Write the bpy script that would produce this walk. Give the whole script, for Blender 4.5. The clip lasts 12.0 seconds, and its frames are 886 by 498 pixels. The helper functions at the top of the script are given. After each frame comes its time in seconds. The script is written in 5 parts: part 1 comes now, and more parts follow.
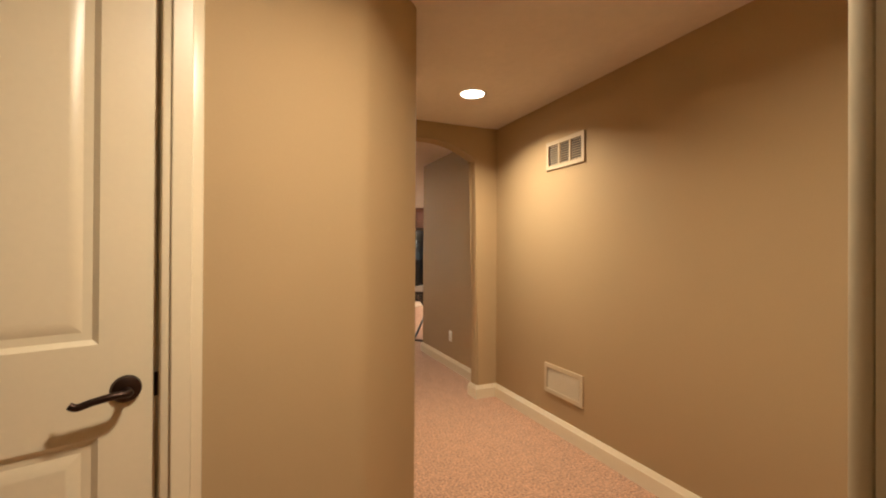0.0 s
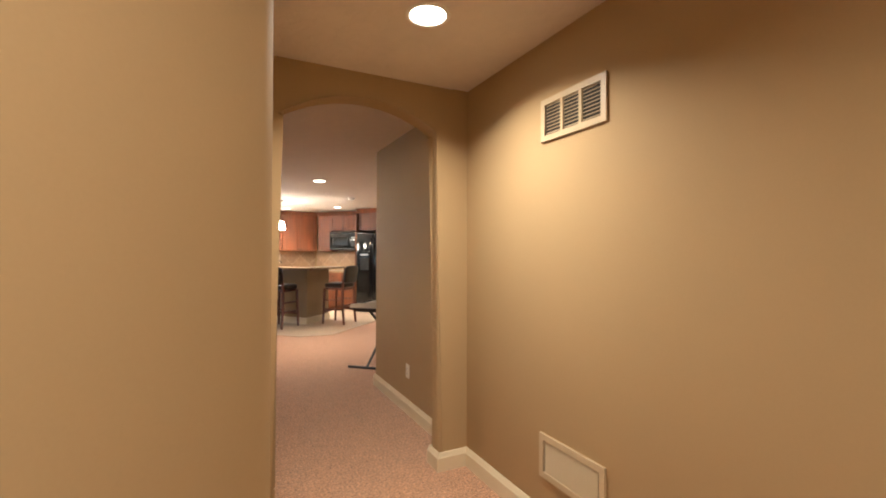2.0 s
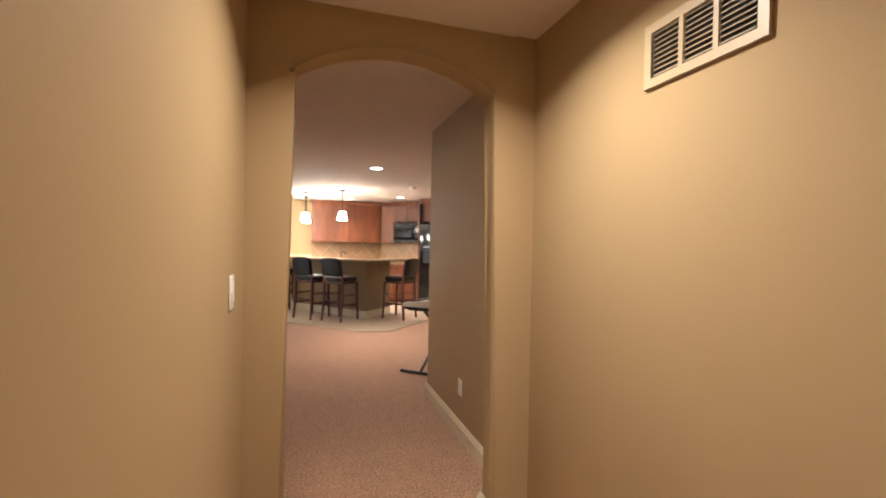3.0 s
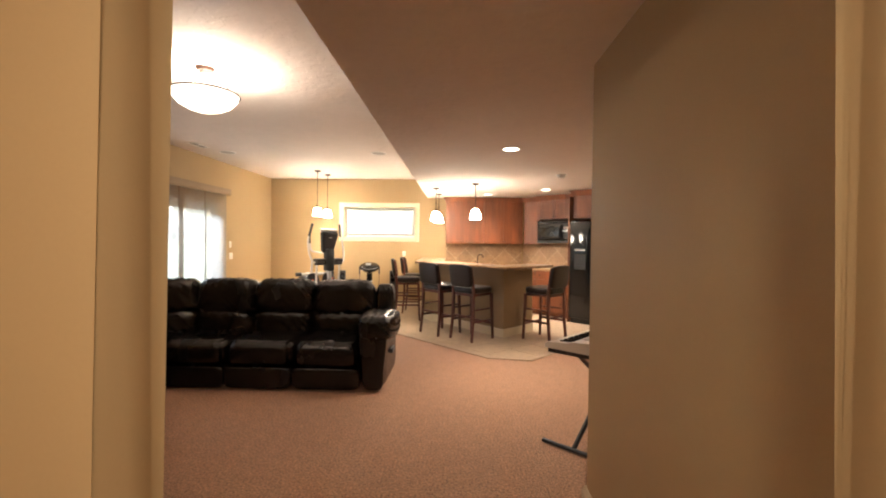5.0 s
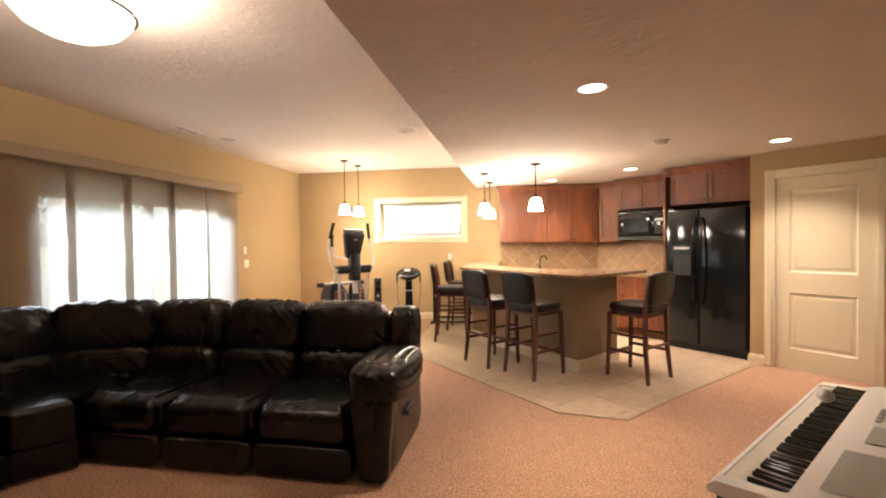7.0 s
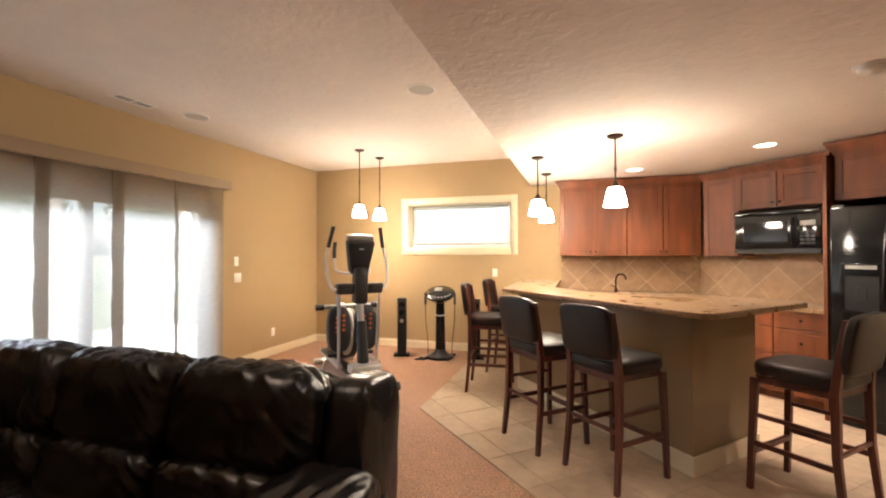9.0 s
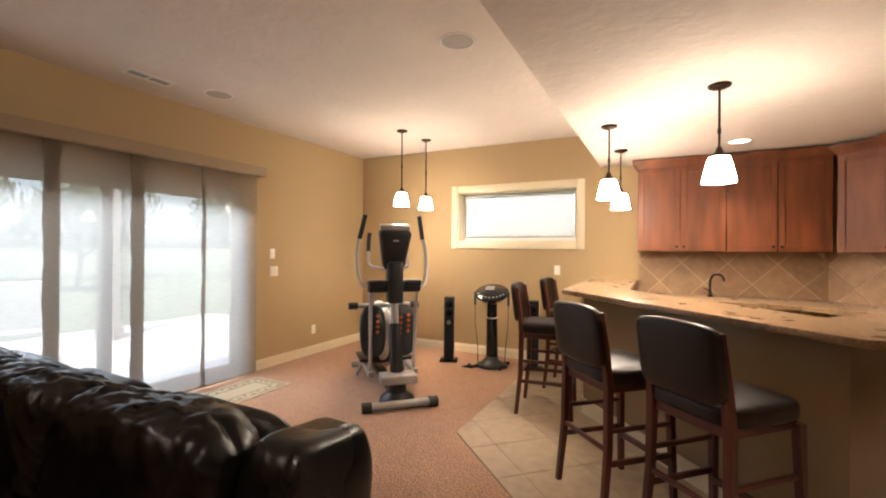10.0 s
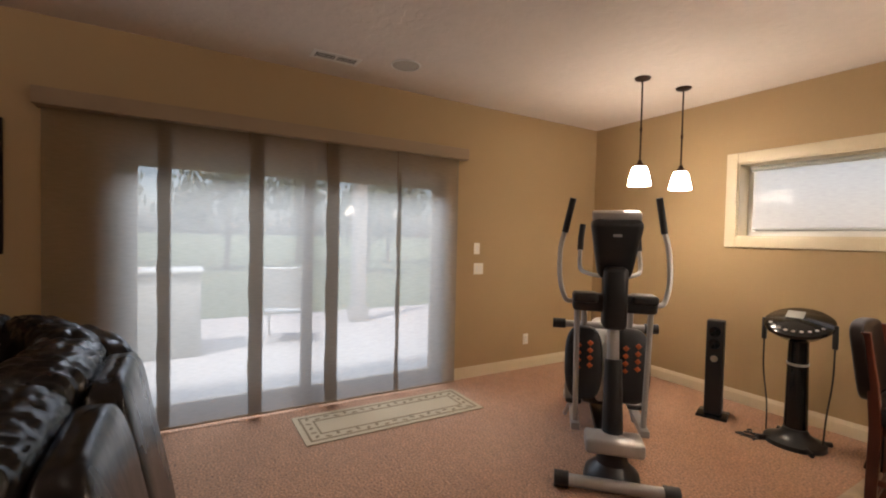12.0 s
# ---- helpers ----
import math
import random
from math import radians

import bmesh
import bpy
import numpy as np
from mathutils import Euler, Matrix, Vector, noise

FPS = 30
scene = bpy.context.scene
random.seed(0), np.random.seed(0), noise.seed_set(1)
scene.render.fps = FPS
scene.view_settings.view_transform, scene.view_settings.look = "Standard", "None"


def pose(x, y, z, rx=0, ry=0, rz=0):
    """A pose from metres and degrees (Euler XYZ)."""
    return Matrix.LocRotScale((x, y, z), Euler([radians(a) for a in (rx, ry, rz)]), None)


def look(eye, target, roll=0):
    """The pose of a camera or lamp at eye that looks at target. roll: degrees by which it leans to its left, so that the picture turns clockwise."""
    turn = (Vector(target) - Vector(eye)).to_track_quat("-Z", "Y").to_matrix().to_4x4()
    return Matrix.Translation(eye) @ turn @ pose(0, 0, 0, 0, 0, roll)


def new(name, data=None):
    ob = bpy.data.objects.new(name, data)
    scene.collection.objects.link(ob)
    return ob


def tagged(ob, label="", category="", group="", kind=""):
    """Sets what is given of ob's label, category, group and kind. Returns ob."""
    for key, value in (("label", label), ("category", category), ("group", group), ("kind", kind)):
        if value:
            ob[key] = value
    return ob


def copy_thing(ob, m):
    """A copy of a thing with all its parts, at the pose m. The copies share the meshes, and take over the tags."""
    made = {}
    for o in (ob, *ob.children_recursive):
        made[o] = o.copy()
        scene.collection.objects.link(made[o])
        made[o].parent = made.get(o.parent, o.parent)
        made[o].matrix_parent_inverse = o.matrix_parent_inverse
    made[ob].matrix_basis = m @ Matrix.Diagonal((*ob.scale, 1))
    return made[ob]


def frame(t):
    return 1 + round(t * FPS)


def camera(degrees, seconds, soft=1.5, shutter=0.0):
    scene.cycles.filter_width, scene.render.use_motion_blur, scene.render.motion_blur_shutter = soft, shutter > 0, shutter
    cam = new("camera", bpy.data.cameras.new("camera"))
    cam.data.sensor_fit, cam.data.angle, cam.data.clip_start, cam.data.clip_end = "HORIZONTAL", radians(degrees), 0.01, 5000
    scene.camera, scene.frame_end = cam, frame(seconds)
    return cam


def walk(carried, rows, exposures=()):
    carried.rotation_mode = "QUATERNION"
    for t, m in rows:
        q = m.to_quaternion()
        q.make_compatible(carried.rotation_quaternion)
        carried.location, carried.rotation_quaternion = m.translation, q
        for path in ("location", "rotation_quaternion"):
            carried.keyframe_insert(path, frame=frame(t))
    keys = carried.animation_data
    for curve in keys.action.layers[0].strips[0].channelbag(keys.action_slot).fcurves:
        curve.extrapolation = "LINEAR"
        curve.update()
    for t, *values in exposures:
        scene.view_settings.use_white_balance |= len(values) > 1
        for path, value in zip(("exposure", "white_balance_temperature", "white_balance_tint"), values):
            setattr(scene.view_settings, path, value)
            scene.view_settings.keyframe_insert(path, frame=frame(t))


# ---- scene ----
cam = camera(91.0, 12.0, 2.0)
PATH = [
    (0, (0.316, 0.039, 1.268), (1.098, 1.88, 1.277), 0.3),
    (0.5, (0.39, 0.231, 1.258), (1.271, 2.026, 1.276), 0.2),
    (1, (0.546, 0.484, 1.296), (1.491, 2.246, 1.31), -0.2),
    (1.5, (0.721, 0.739, 1.311), (1.675, 2.497, 1.335), -0.3),
    (2, (0.885, 0.998, 1.317), (1.78, 2.787, 1.339), 0.2),
    (2.5, (1.047, 1.255, 1.334), (1.812, 3.103, 1.335), 0.3),
    (3, (1.204, 1.495, 1.339), (1.801, 3.404, 1.321), 1.1),
    (3.5, (1.311, 1.837, 1.364), (1.751, 3.787, 1.321), 1.1),
    (5.5, (1.577, 3.271, 1.42), (1.395, 5.263, 1.385), 0.3),
    (6, (1.595, 3.664, 1.426), (1.344, 5.648, 1.383), -0.3),
    (6.5, (1.62, 4.083, 1.427), (1.321, 6.06, 1.381), -0.8),
    (8.5, (1.613, 5.795, 1.417), (1.098, 7.727, 1.425), 0.2),
    (9, (1.578, 6.209, 1.403), (0.969, 8.114, 1.424), -0.1),
    (9.5, (1.552, 6.572, 1.372), (0.823, 8.434, 1.393), 0.1),
    (10, (1.538, 6.94, 1.379), (0.64, 8.727, 1.379), 0.4),
    (10.5, (1.491, 7.26, 1.369), (0.404, 8.939, 1.361), 0.7),
    (11, (1.441, 7.514, 1.396), (0.145, 9.037, 1.371), 1.1),
    (11.5, (1.332, 7.789, 1.415), (-0.194, 9.081, 1.374), 1.2),
    (12, (1.105, 8.041, 1.417), (-0.616, 9.059, 1.363), 1.3),
]
EXPOSURES = [(0.0, 2.62, 6450, 9), (1.0, 2.55, 6150, 8), (1.8, 2.68, 5950, 8), (2.5, 2.56, 5750, 8), (3.7, 2.42, 5650, 8), (5.5, 2.4, 6600, 13), (8.5, 2.28, 6500, 14), (9.5, 1.97, 6400, 14), (10.5, 1.55, 6400, 15), (11.2, 1.3, 6400, 16), (12.0, 1.0, 6400, 17)]
walk(cam, [(t, look(eye, target, roll)) for t, eye, target, roll in PATH], EXPOSURES)


# lamp powers
SKY, DAY, PENDANT, PENDANT_W, BOWL_W, CAN, CAN_HALL, CAN_LOBBY = 0.15, 114.0, 26.0, 1.1, 15.0, 3.8, 4.7, 5.6

# ---- light ----
world = bpy.data.worlds.new("sky")
scene.world = world
world.use_nodes = True
wn = world.node_tree.nodes
sky = wn.new("ShaderNodeTexSky")
sky.sky_type, sky.sun_disc = "NISHITA", False
sky.sun_elevation, sky.sun_rotation = radians(48), radians(60)
sky.air_density, sky.dust_density = 1.0, 4.0
world.node_tree.links.new(sky.outputs[0], wn["Background"].inputs[0])
wn["Background"].inputs[1].default_value = SKY
sun_data = bpy.data.lights.new("sun", "SUN")
sun_data.energy, sun_data.angle, sun_data.color = 3.0, radians(6), (1.0, 0.96, 0.9)
sun = new("sun", sun_data)
sun.matrix_world = look((0, 0, 30), (-8, 16, 0))
WARM, SOFT = (1.0, 0.84, 0.65), (1.0, 0.84, 0.70)


def lamp(name, kind, place, watts, size=0.1, color=WARM, spread=180, target=None):
    d = bpy.data.lights.new(name, kind)
    d.energy, d.color = watts, color
    if kind == "AREA":
        d.shape, d.size, d.spread = "DISK", size, radians(spread)
    else:
        d.shadow_soft_size = size
    ob = new(name, d)
    ob.matrix_world = look(place, target or (place[0], place[1] + 0.0001, place[2] - 1))
    return ob


# added unseen lamp above the door, standing in for daylight on the patio shades
day = bpy.data.lights.new("door_daylight_fill", "AREA")
day.shape, day.size, day.size_y, day.energy, day.color = "RECTANGLE", 2.6, 1.4, DAY, (0.80, 0.91, 1.0)
day_ob = new("door_daylight_fill", day)
day_ob.matrix_world = look((-4.2, 8.92, 3.0), (-2.5, 8.92, 1.0)) @ pose(0, 0, 0)


# ---- materials ----
def shader(name):
    m = bpy.data.materials.new(name)
    m.use_nodes = True
    n = m.node_tree.nodes
    return m, n, m.node_tree.links, n["Principled BSDF"]


def mat(name, color, rough=0.6, metal=0.0, scale=40.0, vary=0.12, bump=0.1, depth=0.002, big=2.0, bigvary=0.08, spec=0.5,
        coat=0.0, per_object=0.0, stretch=None, detail=6.0):
    """A surface with fine grain, larger stains and relief, at real size."""
    m, n, l, b = shader(name)
    b.inputs["Metallic"].default_value = metal
    b.inputs["Specular IOR Level"].default_value = spec
    b.inputs["Coat Weight"].default_value = coat
    tc = n.new("ShaderNodeTexCoord")
    src = tc.outputs["Object"]
    if stretch:
        mp = n.new("ShaderNodeMapping")
        mp.inputs["Scale"].default_value = stretch
        l.new(src, mp.inputs[0])
        src = mp.outputs[0]
    fine, large = n.new("ShaderNodeTexNoise"), n.new("ShaderNodeTexNoise")
    fine.inputs["Scale"].default_value, fine.inputs["Detail"].default_value = scale, detail
    large.inputs["Scale"].default_value, large.inputs["Detail"].default_value = big, 3.0
    l.new(src, fine.inputs[0])
    l.new(src, large.inputs[0])
    mix = n.new("ShaderNodeMath")
    mix.operation = "MULTIPLY_ADD"
    l.new(fine.outputs[0], mix.inputs[0])
    mix.inputs[1].default_value, mix.inputs[2].default_value = vary * 2, 1 - vary - bigvary - per_object / 2
    mix2 = n.new("ShaderNodeMath")
    mix2.operation = "MULTIPLY_ADD"
    l.new(large.outputs[0], mix2.inputs[0])
    mix2.inputs[1].default_value = bigvary * 2
    l.new(mix.outputs[0], mix2.inputs[2])
    value = mix2.outputs[0]
    if per_object:
        oi, mix3 = n.new("ShaderNodeObjectInfo"), n.new("ShaderNodeMath")
        mix3.operation = "MULTIPLY_ADD"
        l.new(oi.outputs["Random"], mix3.inputs[0])
        mix3.inputs[1].default_value = per_object
        l.new(value, mix3.inputs[2])
        value = mix3.outputs[0]
    sc = n.new("ShaderNodeVectorMath")
    sc.operation = "SCALE"
    sc.inputs[0].default_value = color
    l.new(value, sc.inputs["Scale"])
    l.new(sc.outputs[0], b.inputs["Base Color"])
    ro = n.new("ShaderNodeMath")
    ro.operation = "MULTIPLY_ADD"
    l.new(large.outputs[0], ro.inputs[0])
    ro.inputs[1].default_value, ro.inputs[2].default_value = 0.16 * rough, rough * 0.92
    l.new(ro.outputs[0], b.inputs["Roughness"])
    if bump:
        bp = n.new("ShaderNodeBump")
        bp.inputs["Strength"].default_value, bp.inputs["Distance"].default_value = bump, depth
        l.new(fine.outputs[0], bp.inputs["Height"])
        l.new(bp.outputs[0], b.inputs["Normal"])
    return m


def glow(name, color, strength):
    m, n, l, b = shader(name)
    b.inputs["Base Color"].default_value = (0.8, 0.78, 0.72, 1)
    b.inputs["Emission Color"].default_value = (*color, 1)
    b.inputs["Emission Strength"].default_value = strength
    return m


def carpet_material():
    m = mat("carpet", (0.40, 0.217, 0.122), 0.95, 0, 75, 1.6, 1.0, 0.012, 11.0, 0.22, 0.1, detail=8.0)
    b = m.node_tree.nodes["Principled BSDF"]
    b.inputs["Sheen Weight"].default_value = 0.25
    b.inputs["Sheen Roughness"].default_value = 0.6
    return m


def ceiling_material():
    """Flat paint over flattened plaster splatter."""
    m = mat("ceiling_paint", (0.69, 0.62, 0.56), 0.85, 0, 22, 0.05, 0.26, 0.004, 4.0, 0.05, 0.2)
    n, l = m.node_tree.nodes, m.node_tree.links
    vor = n.new("ShaderNodeTexNoise")
    vor.inputs["Scale"].default_value, vor.inputs["Detail"].default_value = 12.0, 2.0
    ramp = n.new("ShaderNodeValToRGB")
    ramp.color_ramp.elements[0].position, ramp.color_ramp.elements[1].position = 0.47, 0.54
    tc = n.new("ShaderNodeTexCoord")
    l.new(tc.outputs["Object"], vor.inputs[0])
    l.new(vor.outputs[0], ramp.inputs[0])
    bp = [x for x in n if x.type == "BUMP"][0]
    l.new(ramp.outputs[0], bp.inputs["Height"])
    return m


def wood_material(name, color, rough, scale, coat=0.0):
    m = mat(name, color, rough, 0, scale, 0.95, 0.12, 0.0006, 3.0, 0.7, 0.45, coat, stretch=(1.0, 1.0, 0.16), detail=5.0, per_object=0.18)
    return m


def granite_material():
    m = mat("granite", (0.27, 0.175, 0.095), 0.28, 0, 60, 0.8, 0.03, 0.0004, 9.0, 0.30, 0.5, 0.12, detail=8.0)
    return m


def leather_material(name, color, rough, crease):
    m = mat(name, color, rough, 0, crease, 0.1, 0.3 if crease > 5 else 0.3, 0.02 if crease > 5 else 0.004, 3.0, 0.15, 0.4, 0.0, detail=3.0, stretch=(1.0, 1.0, 0.55))
    n, l = m.node_tree.nodes, m.node_tree.links
    b = n["Principled BSDF"]
    vor = n.new("ShaderNodeTexVoronoi")
    vor.inputs["Scale"].default_value = 220
    tc = n.new("ShaderNodeTexCoord")
    l.new(tc.outputs["Object"], vor.inputs[0])
    bp2 = n.new("ShaderNodeBump")
    bp2.inputs["Strength"].default_value, bp2.inputs["Distance"].default_value = 0.12, 0.001
    l.new(vor.outputs[0], bp2.inputs["Height"])
    first = [x for x in n if x.type == "BUMP" and x != bp2][0]
    l.new(first.outputs[0], bp2.inputs["Normal"])
    l.new(bp2.outputs[0], b.inputs["Normal"])
    return m


def sheer_material(name, open_part, color, front=None):
    """Woven screen cloth: part open weave, part lit-through thread."""
    m, n, l, b = shader(name)
    out = n["Material Output"]
    clear, thread, face, both, mix = (n.new("ShaderNodeBsdfTransparent"), n.new("ShaderNodeBsdfTranslucent"), n.new("ShaderNodeBsdfDiffuse"),
                                     n.new("ShaderNodeMixShader"), n.new("ShaderNodeMixShader"))
    thread.inputs[0].default_value = (*color, 1)
    face.inputs[0].default_value = (*(front or color), 1)
    both.inputs[0].default_value = 0.5
    tc, noi, mp, ma = n.new("ShaderNodeTexCoord"), n.new("ShaderNodeTexNoise"), n.new("ShaderNodeMapping"), n.new("ShaderNodeMath")
    mp.inputs["Scale"].default_value = (1, 1, 9)
    noi.inputs["Scale"].default_value = 16
    l.new(tc.outputs["Object"], mp.inputs[0])
    l.new(mp.outputs[0], noi.inputs[0])
    ma.operation = "MULTIPLY_ADD"
    ma.inputs[1].default_value, ma.inputs[2].default_value = -0.16, 1 - open_part + 0.08
    l.new(noi.outputs[0], ma.inputs[0])
    l.new(thread.outputs[0], both.inputs[1])
    l.new(face.outputs[0], both.inputs[2])
    l.new(ma.outputs[0], mix.inputs[0])
    l.new(clear.outputs[0], mix.inputs[1])
    l.new(both.outputs[0], mix.inputs[2])
    l.new(mix.outputs[0], out.inputs[0])
    return m


def glass_material():
    m, n, l, b = shader("window_glass")
    out = n["Material Output"]
    clear, gloss, mix = n.new("ShaderNodeBsdfTransparent"), n.new("ShaderNodeBsdfGlossy"), n.new("ShaderNodeMixShader")
    gloss.inputs["Roughness"].default_value = 0.02
    mix.inputs[0].default_value = 0.04
    l.new(clear.outputs[0], mix.inputs[1])
    l.new(gloss.outputs[0], mix.inputs[2])
    l.new(mix.outputs[0], out.inputs[0])
    return m


WALL = mat("wall_paint", (0.392, 0.278, 0.147), 0.72, 0, 160, 0.03, 0.12, 0.001, 1.5, 0.05, 0.2)
BAR_PAINT = mat("bar_paint", (0.235, 0.158, 0.076), 0.38, 0, 140, 0.05, 0.10, 0.001, 2.2, 0.14, 0.5)
VENT = mat("vent_paint", (0.47, 0.37, 0.235), 0.4, 0, 60, 0.03, 0.05, 0.001, 2.0, 0.04, 0.5)
TRIM = mat("trim_paint", (0.66, 0.57, 0.40), 0.32, 0, 60, 0.03, 0.05, 0.001, 2.0, 0.04, 0.5)
CEIL = ceiling_material()
CARPET = carpet_material()
TILE = mat("floor_tile", (0.43, 0.325, 0.22), 0.35, 0, 12, 0.30, 0.08, 0.001, 3.0, 0.12, 0.5, per_object=0.09)
GROUT = mat("grout", (0.41, 0.31, 0.215), 0.9, 0, 90, 0.2, 0.3, 0.001)
SPLASH = mat("splash_tile", (0.38, 0.245, 0.14), 0.40, 0, 16, 0.32, 0.12, 0.002, 5.0, 0.18, 0.5, per_object=0.30)
SPLASH_GROUT = mat("splash_grout", (0.58, 0.44, 0.29), 0.9, 0, 90, 0.15, 0.2, 0.001)
WOOD = wood_material("stained_alder", (0.158, 0.046, 0.014), 0.46, 9)
STOOL_WOOD = wood_material("mahogany_stain", (0.085, 0.022, 0.012), 0.32, 14)
GRANITE = granite_material()
ALMOND = mat("almond_vinyl", (0.28, 0.22, 0.15), 0.5, 0, 60, 0.05, 0.03)
LEATHER = leather_material("black_leather", (0.0065, 0.0055, 0.005), 0.27, 9)
STOOL_LEATHER = leather_material("brown_leather", (0.011, 0.006, 0.0045), 0.38, 4)
BLACK = mat("black_plastic", (0.012, 0.012, 0.013), 0.42, 0, 90, 0.1, 0.1, 0.0005)
BLACK_GLOSS = mat("black_gloss", (0.008, 0.009, 0.010), 0.12, 0, 120, 0.05, 0.05, 0.0004, spec=0.4, coat=0.1)
DARK_GLASS = mat("dark_glass", (0.02, 0.022, 0.024), 0.05, 0, 30, 0.05, 0, coat=0.5)
BRONZE = mat("oiled_bronze", (0.035, 0.018, 0.012), 0.38, 0.8, 60, 0.2, 0.1, 0.0005)
STEEL = mat("brushed_steel", (0.52, 0.50, 0.47), 0.3, 1.0, 120, 0.06, 0.05, 0.0003)
SILVER = mat("silver_paint", (0.42, 0.41, 0.40), 0.35, 0.5, 120, 0.05, 0.05, 0.0003)
WHITE = mat("white_plastic", (0.74, 0.72, 0.68), 0.38, 0, 60, 0.03, 0.03, 0.0005)
IVORY = mat("ivory_plastic", (0.78, 0.74, 0.64), 0.35, 0, 60, 0.03, 0.03, 0.0005)
ORANGE = mat("orange_rubber", (0.50, 0.10, 0.02), 0.6, 0, 80, 0.1, 0.1)
SPEAKER_MESH = mat("speaker_mesh", (0.42, 0.39, 0.35), 0.7, 0, 260, 0.25, 0.3, 0.001)
GREY = mat("grey_panel", (0.38, 0.39, 0.36), 0.4, 0, 80, 0.05, 0.03)
VALANCE = mat("valance_cloth", (0.30, 0.22, 0.14), 0.85, 0, 300, 0.12, 0.3, 0.001)
SHEER = sheer_material("screen_cloth", 0.39, (0.62, 0.60, 0.55), (0.27, 0.195, 0.12))
# darker copy of the screen cloth: dims the light through the panel overlaps
OVERLAP_CLOTH = sheer_material("overlap_cloth", 0.10, (0.17, 0.13, 0.095), (0.27, 0.195, 0.12))
BLIND = sheer_material("window_shade_cloth", 0.55, (0.85, 0.84, 0.82))
GLASS = glass_material()
RUG = mat("rug_field", (0.48, 0.40, 0.27), 0.95, 0, 220, 0.2, 0.6, 0.004)
RUG_DARK = mat("rug_border", (0.23, 0.17, 0.10), 0.95, 0, 220, 0.3, 0.6, 0.004)
POSTER_DARK = mat("poster_black", (0.016, 0.007, 0.005), 0.45, 0, 30, 0.3, 0, spec=0.15)
POSTER_RED = mat("poster_red", (0.22, 0.022, 0.015), 0.16, 0, 30, 0.2, 0)
POSTER_PALE = mat("poster_pale", (0.50, 0.40, 0.32), 0.2, 0, 30, 0.2, 0)
POSTER_GOLD = mat("poster_gold", (0.42, 0.20, 0.07), 0.2, 0, 40, 0.5, 0)
CAN_GLOW = glow("lamp_lens", (1.0, 0.88, 0.70), 2.5)
SHADE_GLOW = glow("opal_glass_lit", (1.0, 0.87, 0.68), PENDANT)
BOWL_GLOW = glow("bowl_glass_lit", (1.0, 0.87, 0.68), 0.9)
CONCRETE = mat("patio_concrete", (0.38, 0.37, 0.35), 0.9, 0, 14, 0.12, 0.2, 0.003)
GRASS = mat("lawn", (0.10, 0.125, 0.065), 0.95, 0, 40, 0.35, 0.8, 0.03, 0.6, 0.2)
LEAF = mat("leaves", (0.085, 0.105, 0.06), 0.8, 0, 8, 0.4, 0.2)
BARK = mat("bark", (0.12, 0.09, 0.06), 0.95, 0, 20, 0.3, 0.6, 0.01)
STUCCO = mat("pale_post_paint", (0.26, 0.25, 0.23), 0.8, 0, 40, 0.1, 0.2)


# ---- mesh helpers ----
def box(bm, x0, y0, z0, x1, y1, z1, bev=0.0, seg=1):
    v = [bm.verts.new(p) for p in ((x0, y0, z0), (x1, y0, z0), (x1, y1, z0), (x0, y1, z0), (x0, y0, z1), (x1, y0, z1), (x1, y1, z1), (x0, y1, z1))]
    f = [bm.faces.new([v[i] for i in q]) for q in ((3, 2, 1, 0), (4, 5, 6, 7), (0, 1, 5, 4), (1, 2, 6, 5), (2, 3, 7, 6), (3, 0, 4, 7))]
    if bev:
        edges = list({e for a in f for e in a.edges})
        bmesh.ops.bevel(bm, geom=edges, offset=bev, segments=seg, profile=0.5, affect="EDGES", clamp_overlap=True)
    return bm


def boxed(*a, **k):
    return box(bmesh.new(), *a, **k)


def prism(bm, poly, z0, z1):
    a, b = [bm.verts.new((x, y, z0)) for x, y in poly], [bm.verts.new((x, y, z1)) for x, y in poly]
    n = len(poly)
    bm.faces.new(b)
    bm.faces.new(a[::-1])
    for i in range(n):
        bm.faces.new((a[i], a[(i + 1) % n], b[(i + 1) % n], b[i]))
    bmesh.ops.recalc_face_normals(bm, faces=bm.faces[:])
    return bm


def tube(bm, pts, r, seg=12, r1=None):
    """A round bar along a line of points; r1: its radius at the far end."""
    pts = [Vector(p) for p in pts]
    rings, side = [], None
    for i, p in enumerate(pts):
        d = (pts[min(i + 1, len(pts) - 1)] - pts[max(i - 1, 0)]).normalized()
        if side is None:
            side = d.cross(Vector((0, 0, 1)) if abs(d.z) < 0.9 else Vector((1, 0, 0))).normalized()
        side = (side - d * side.dot(d)).normalized()
        up = d.cross(side)
        rad = r if r1 is None else r + (r1 - r) * i / (len(pts) - 1)
        rings.append([bm.verts.new(p + rad * (math.cos(a) * side + math.sin(a) * up)) for a in (2 * math.pi * k / seg for k in range(seg))])
    for a, b in zip(rings, rings[1:]):
        for k in range(seg):
            bm.faces.new((a[k], a[(k + 1) % seg], b[(k + 1) % seg], b[k]))
    bm.faces.new(rings[0][::-1])
    bm.faces.new(rings[-1])
    return bm


def tubed(pts, r, seg=12, r1=None):
    return tube(bmesh.new(), pts, r, seg, r1)


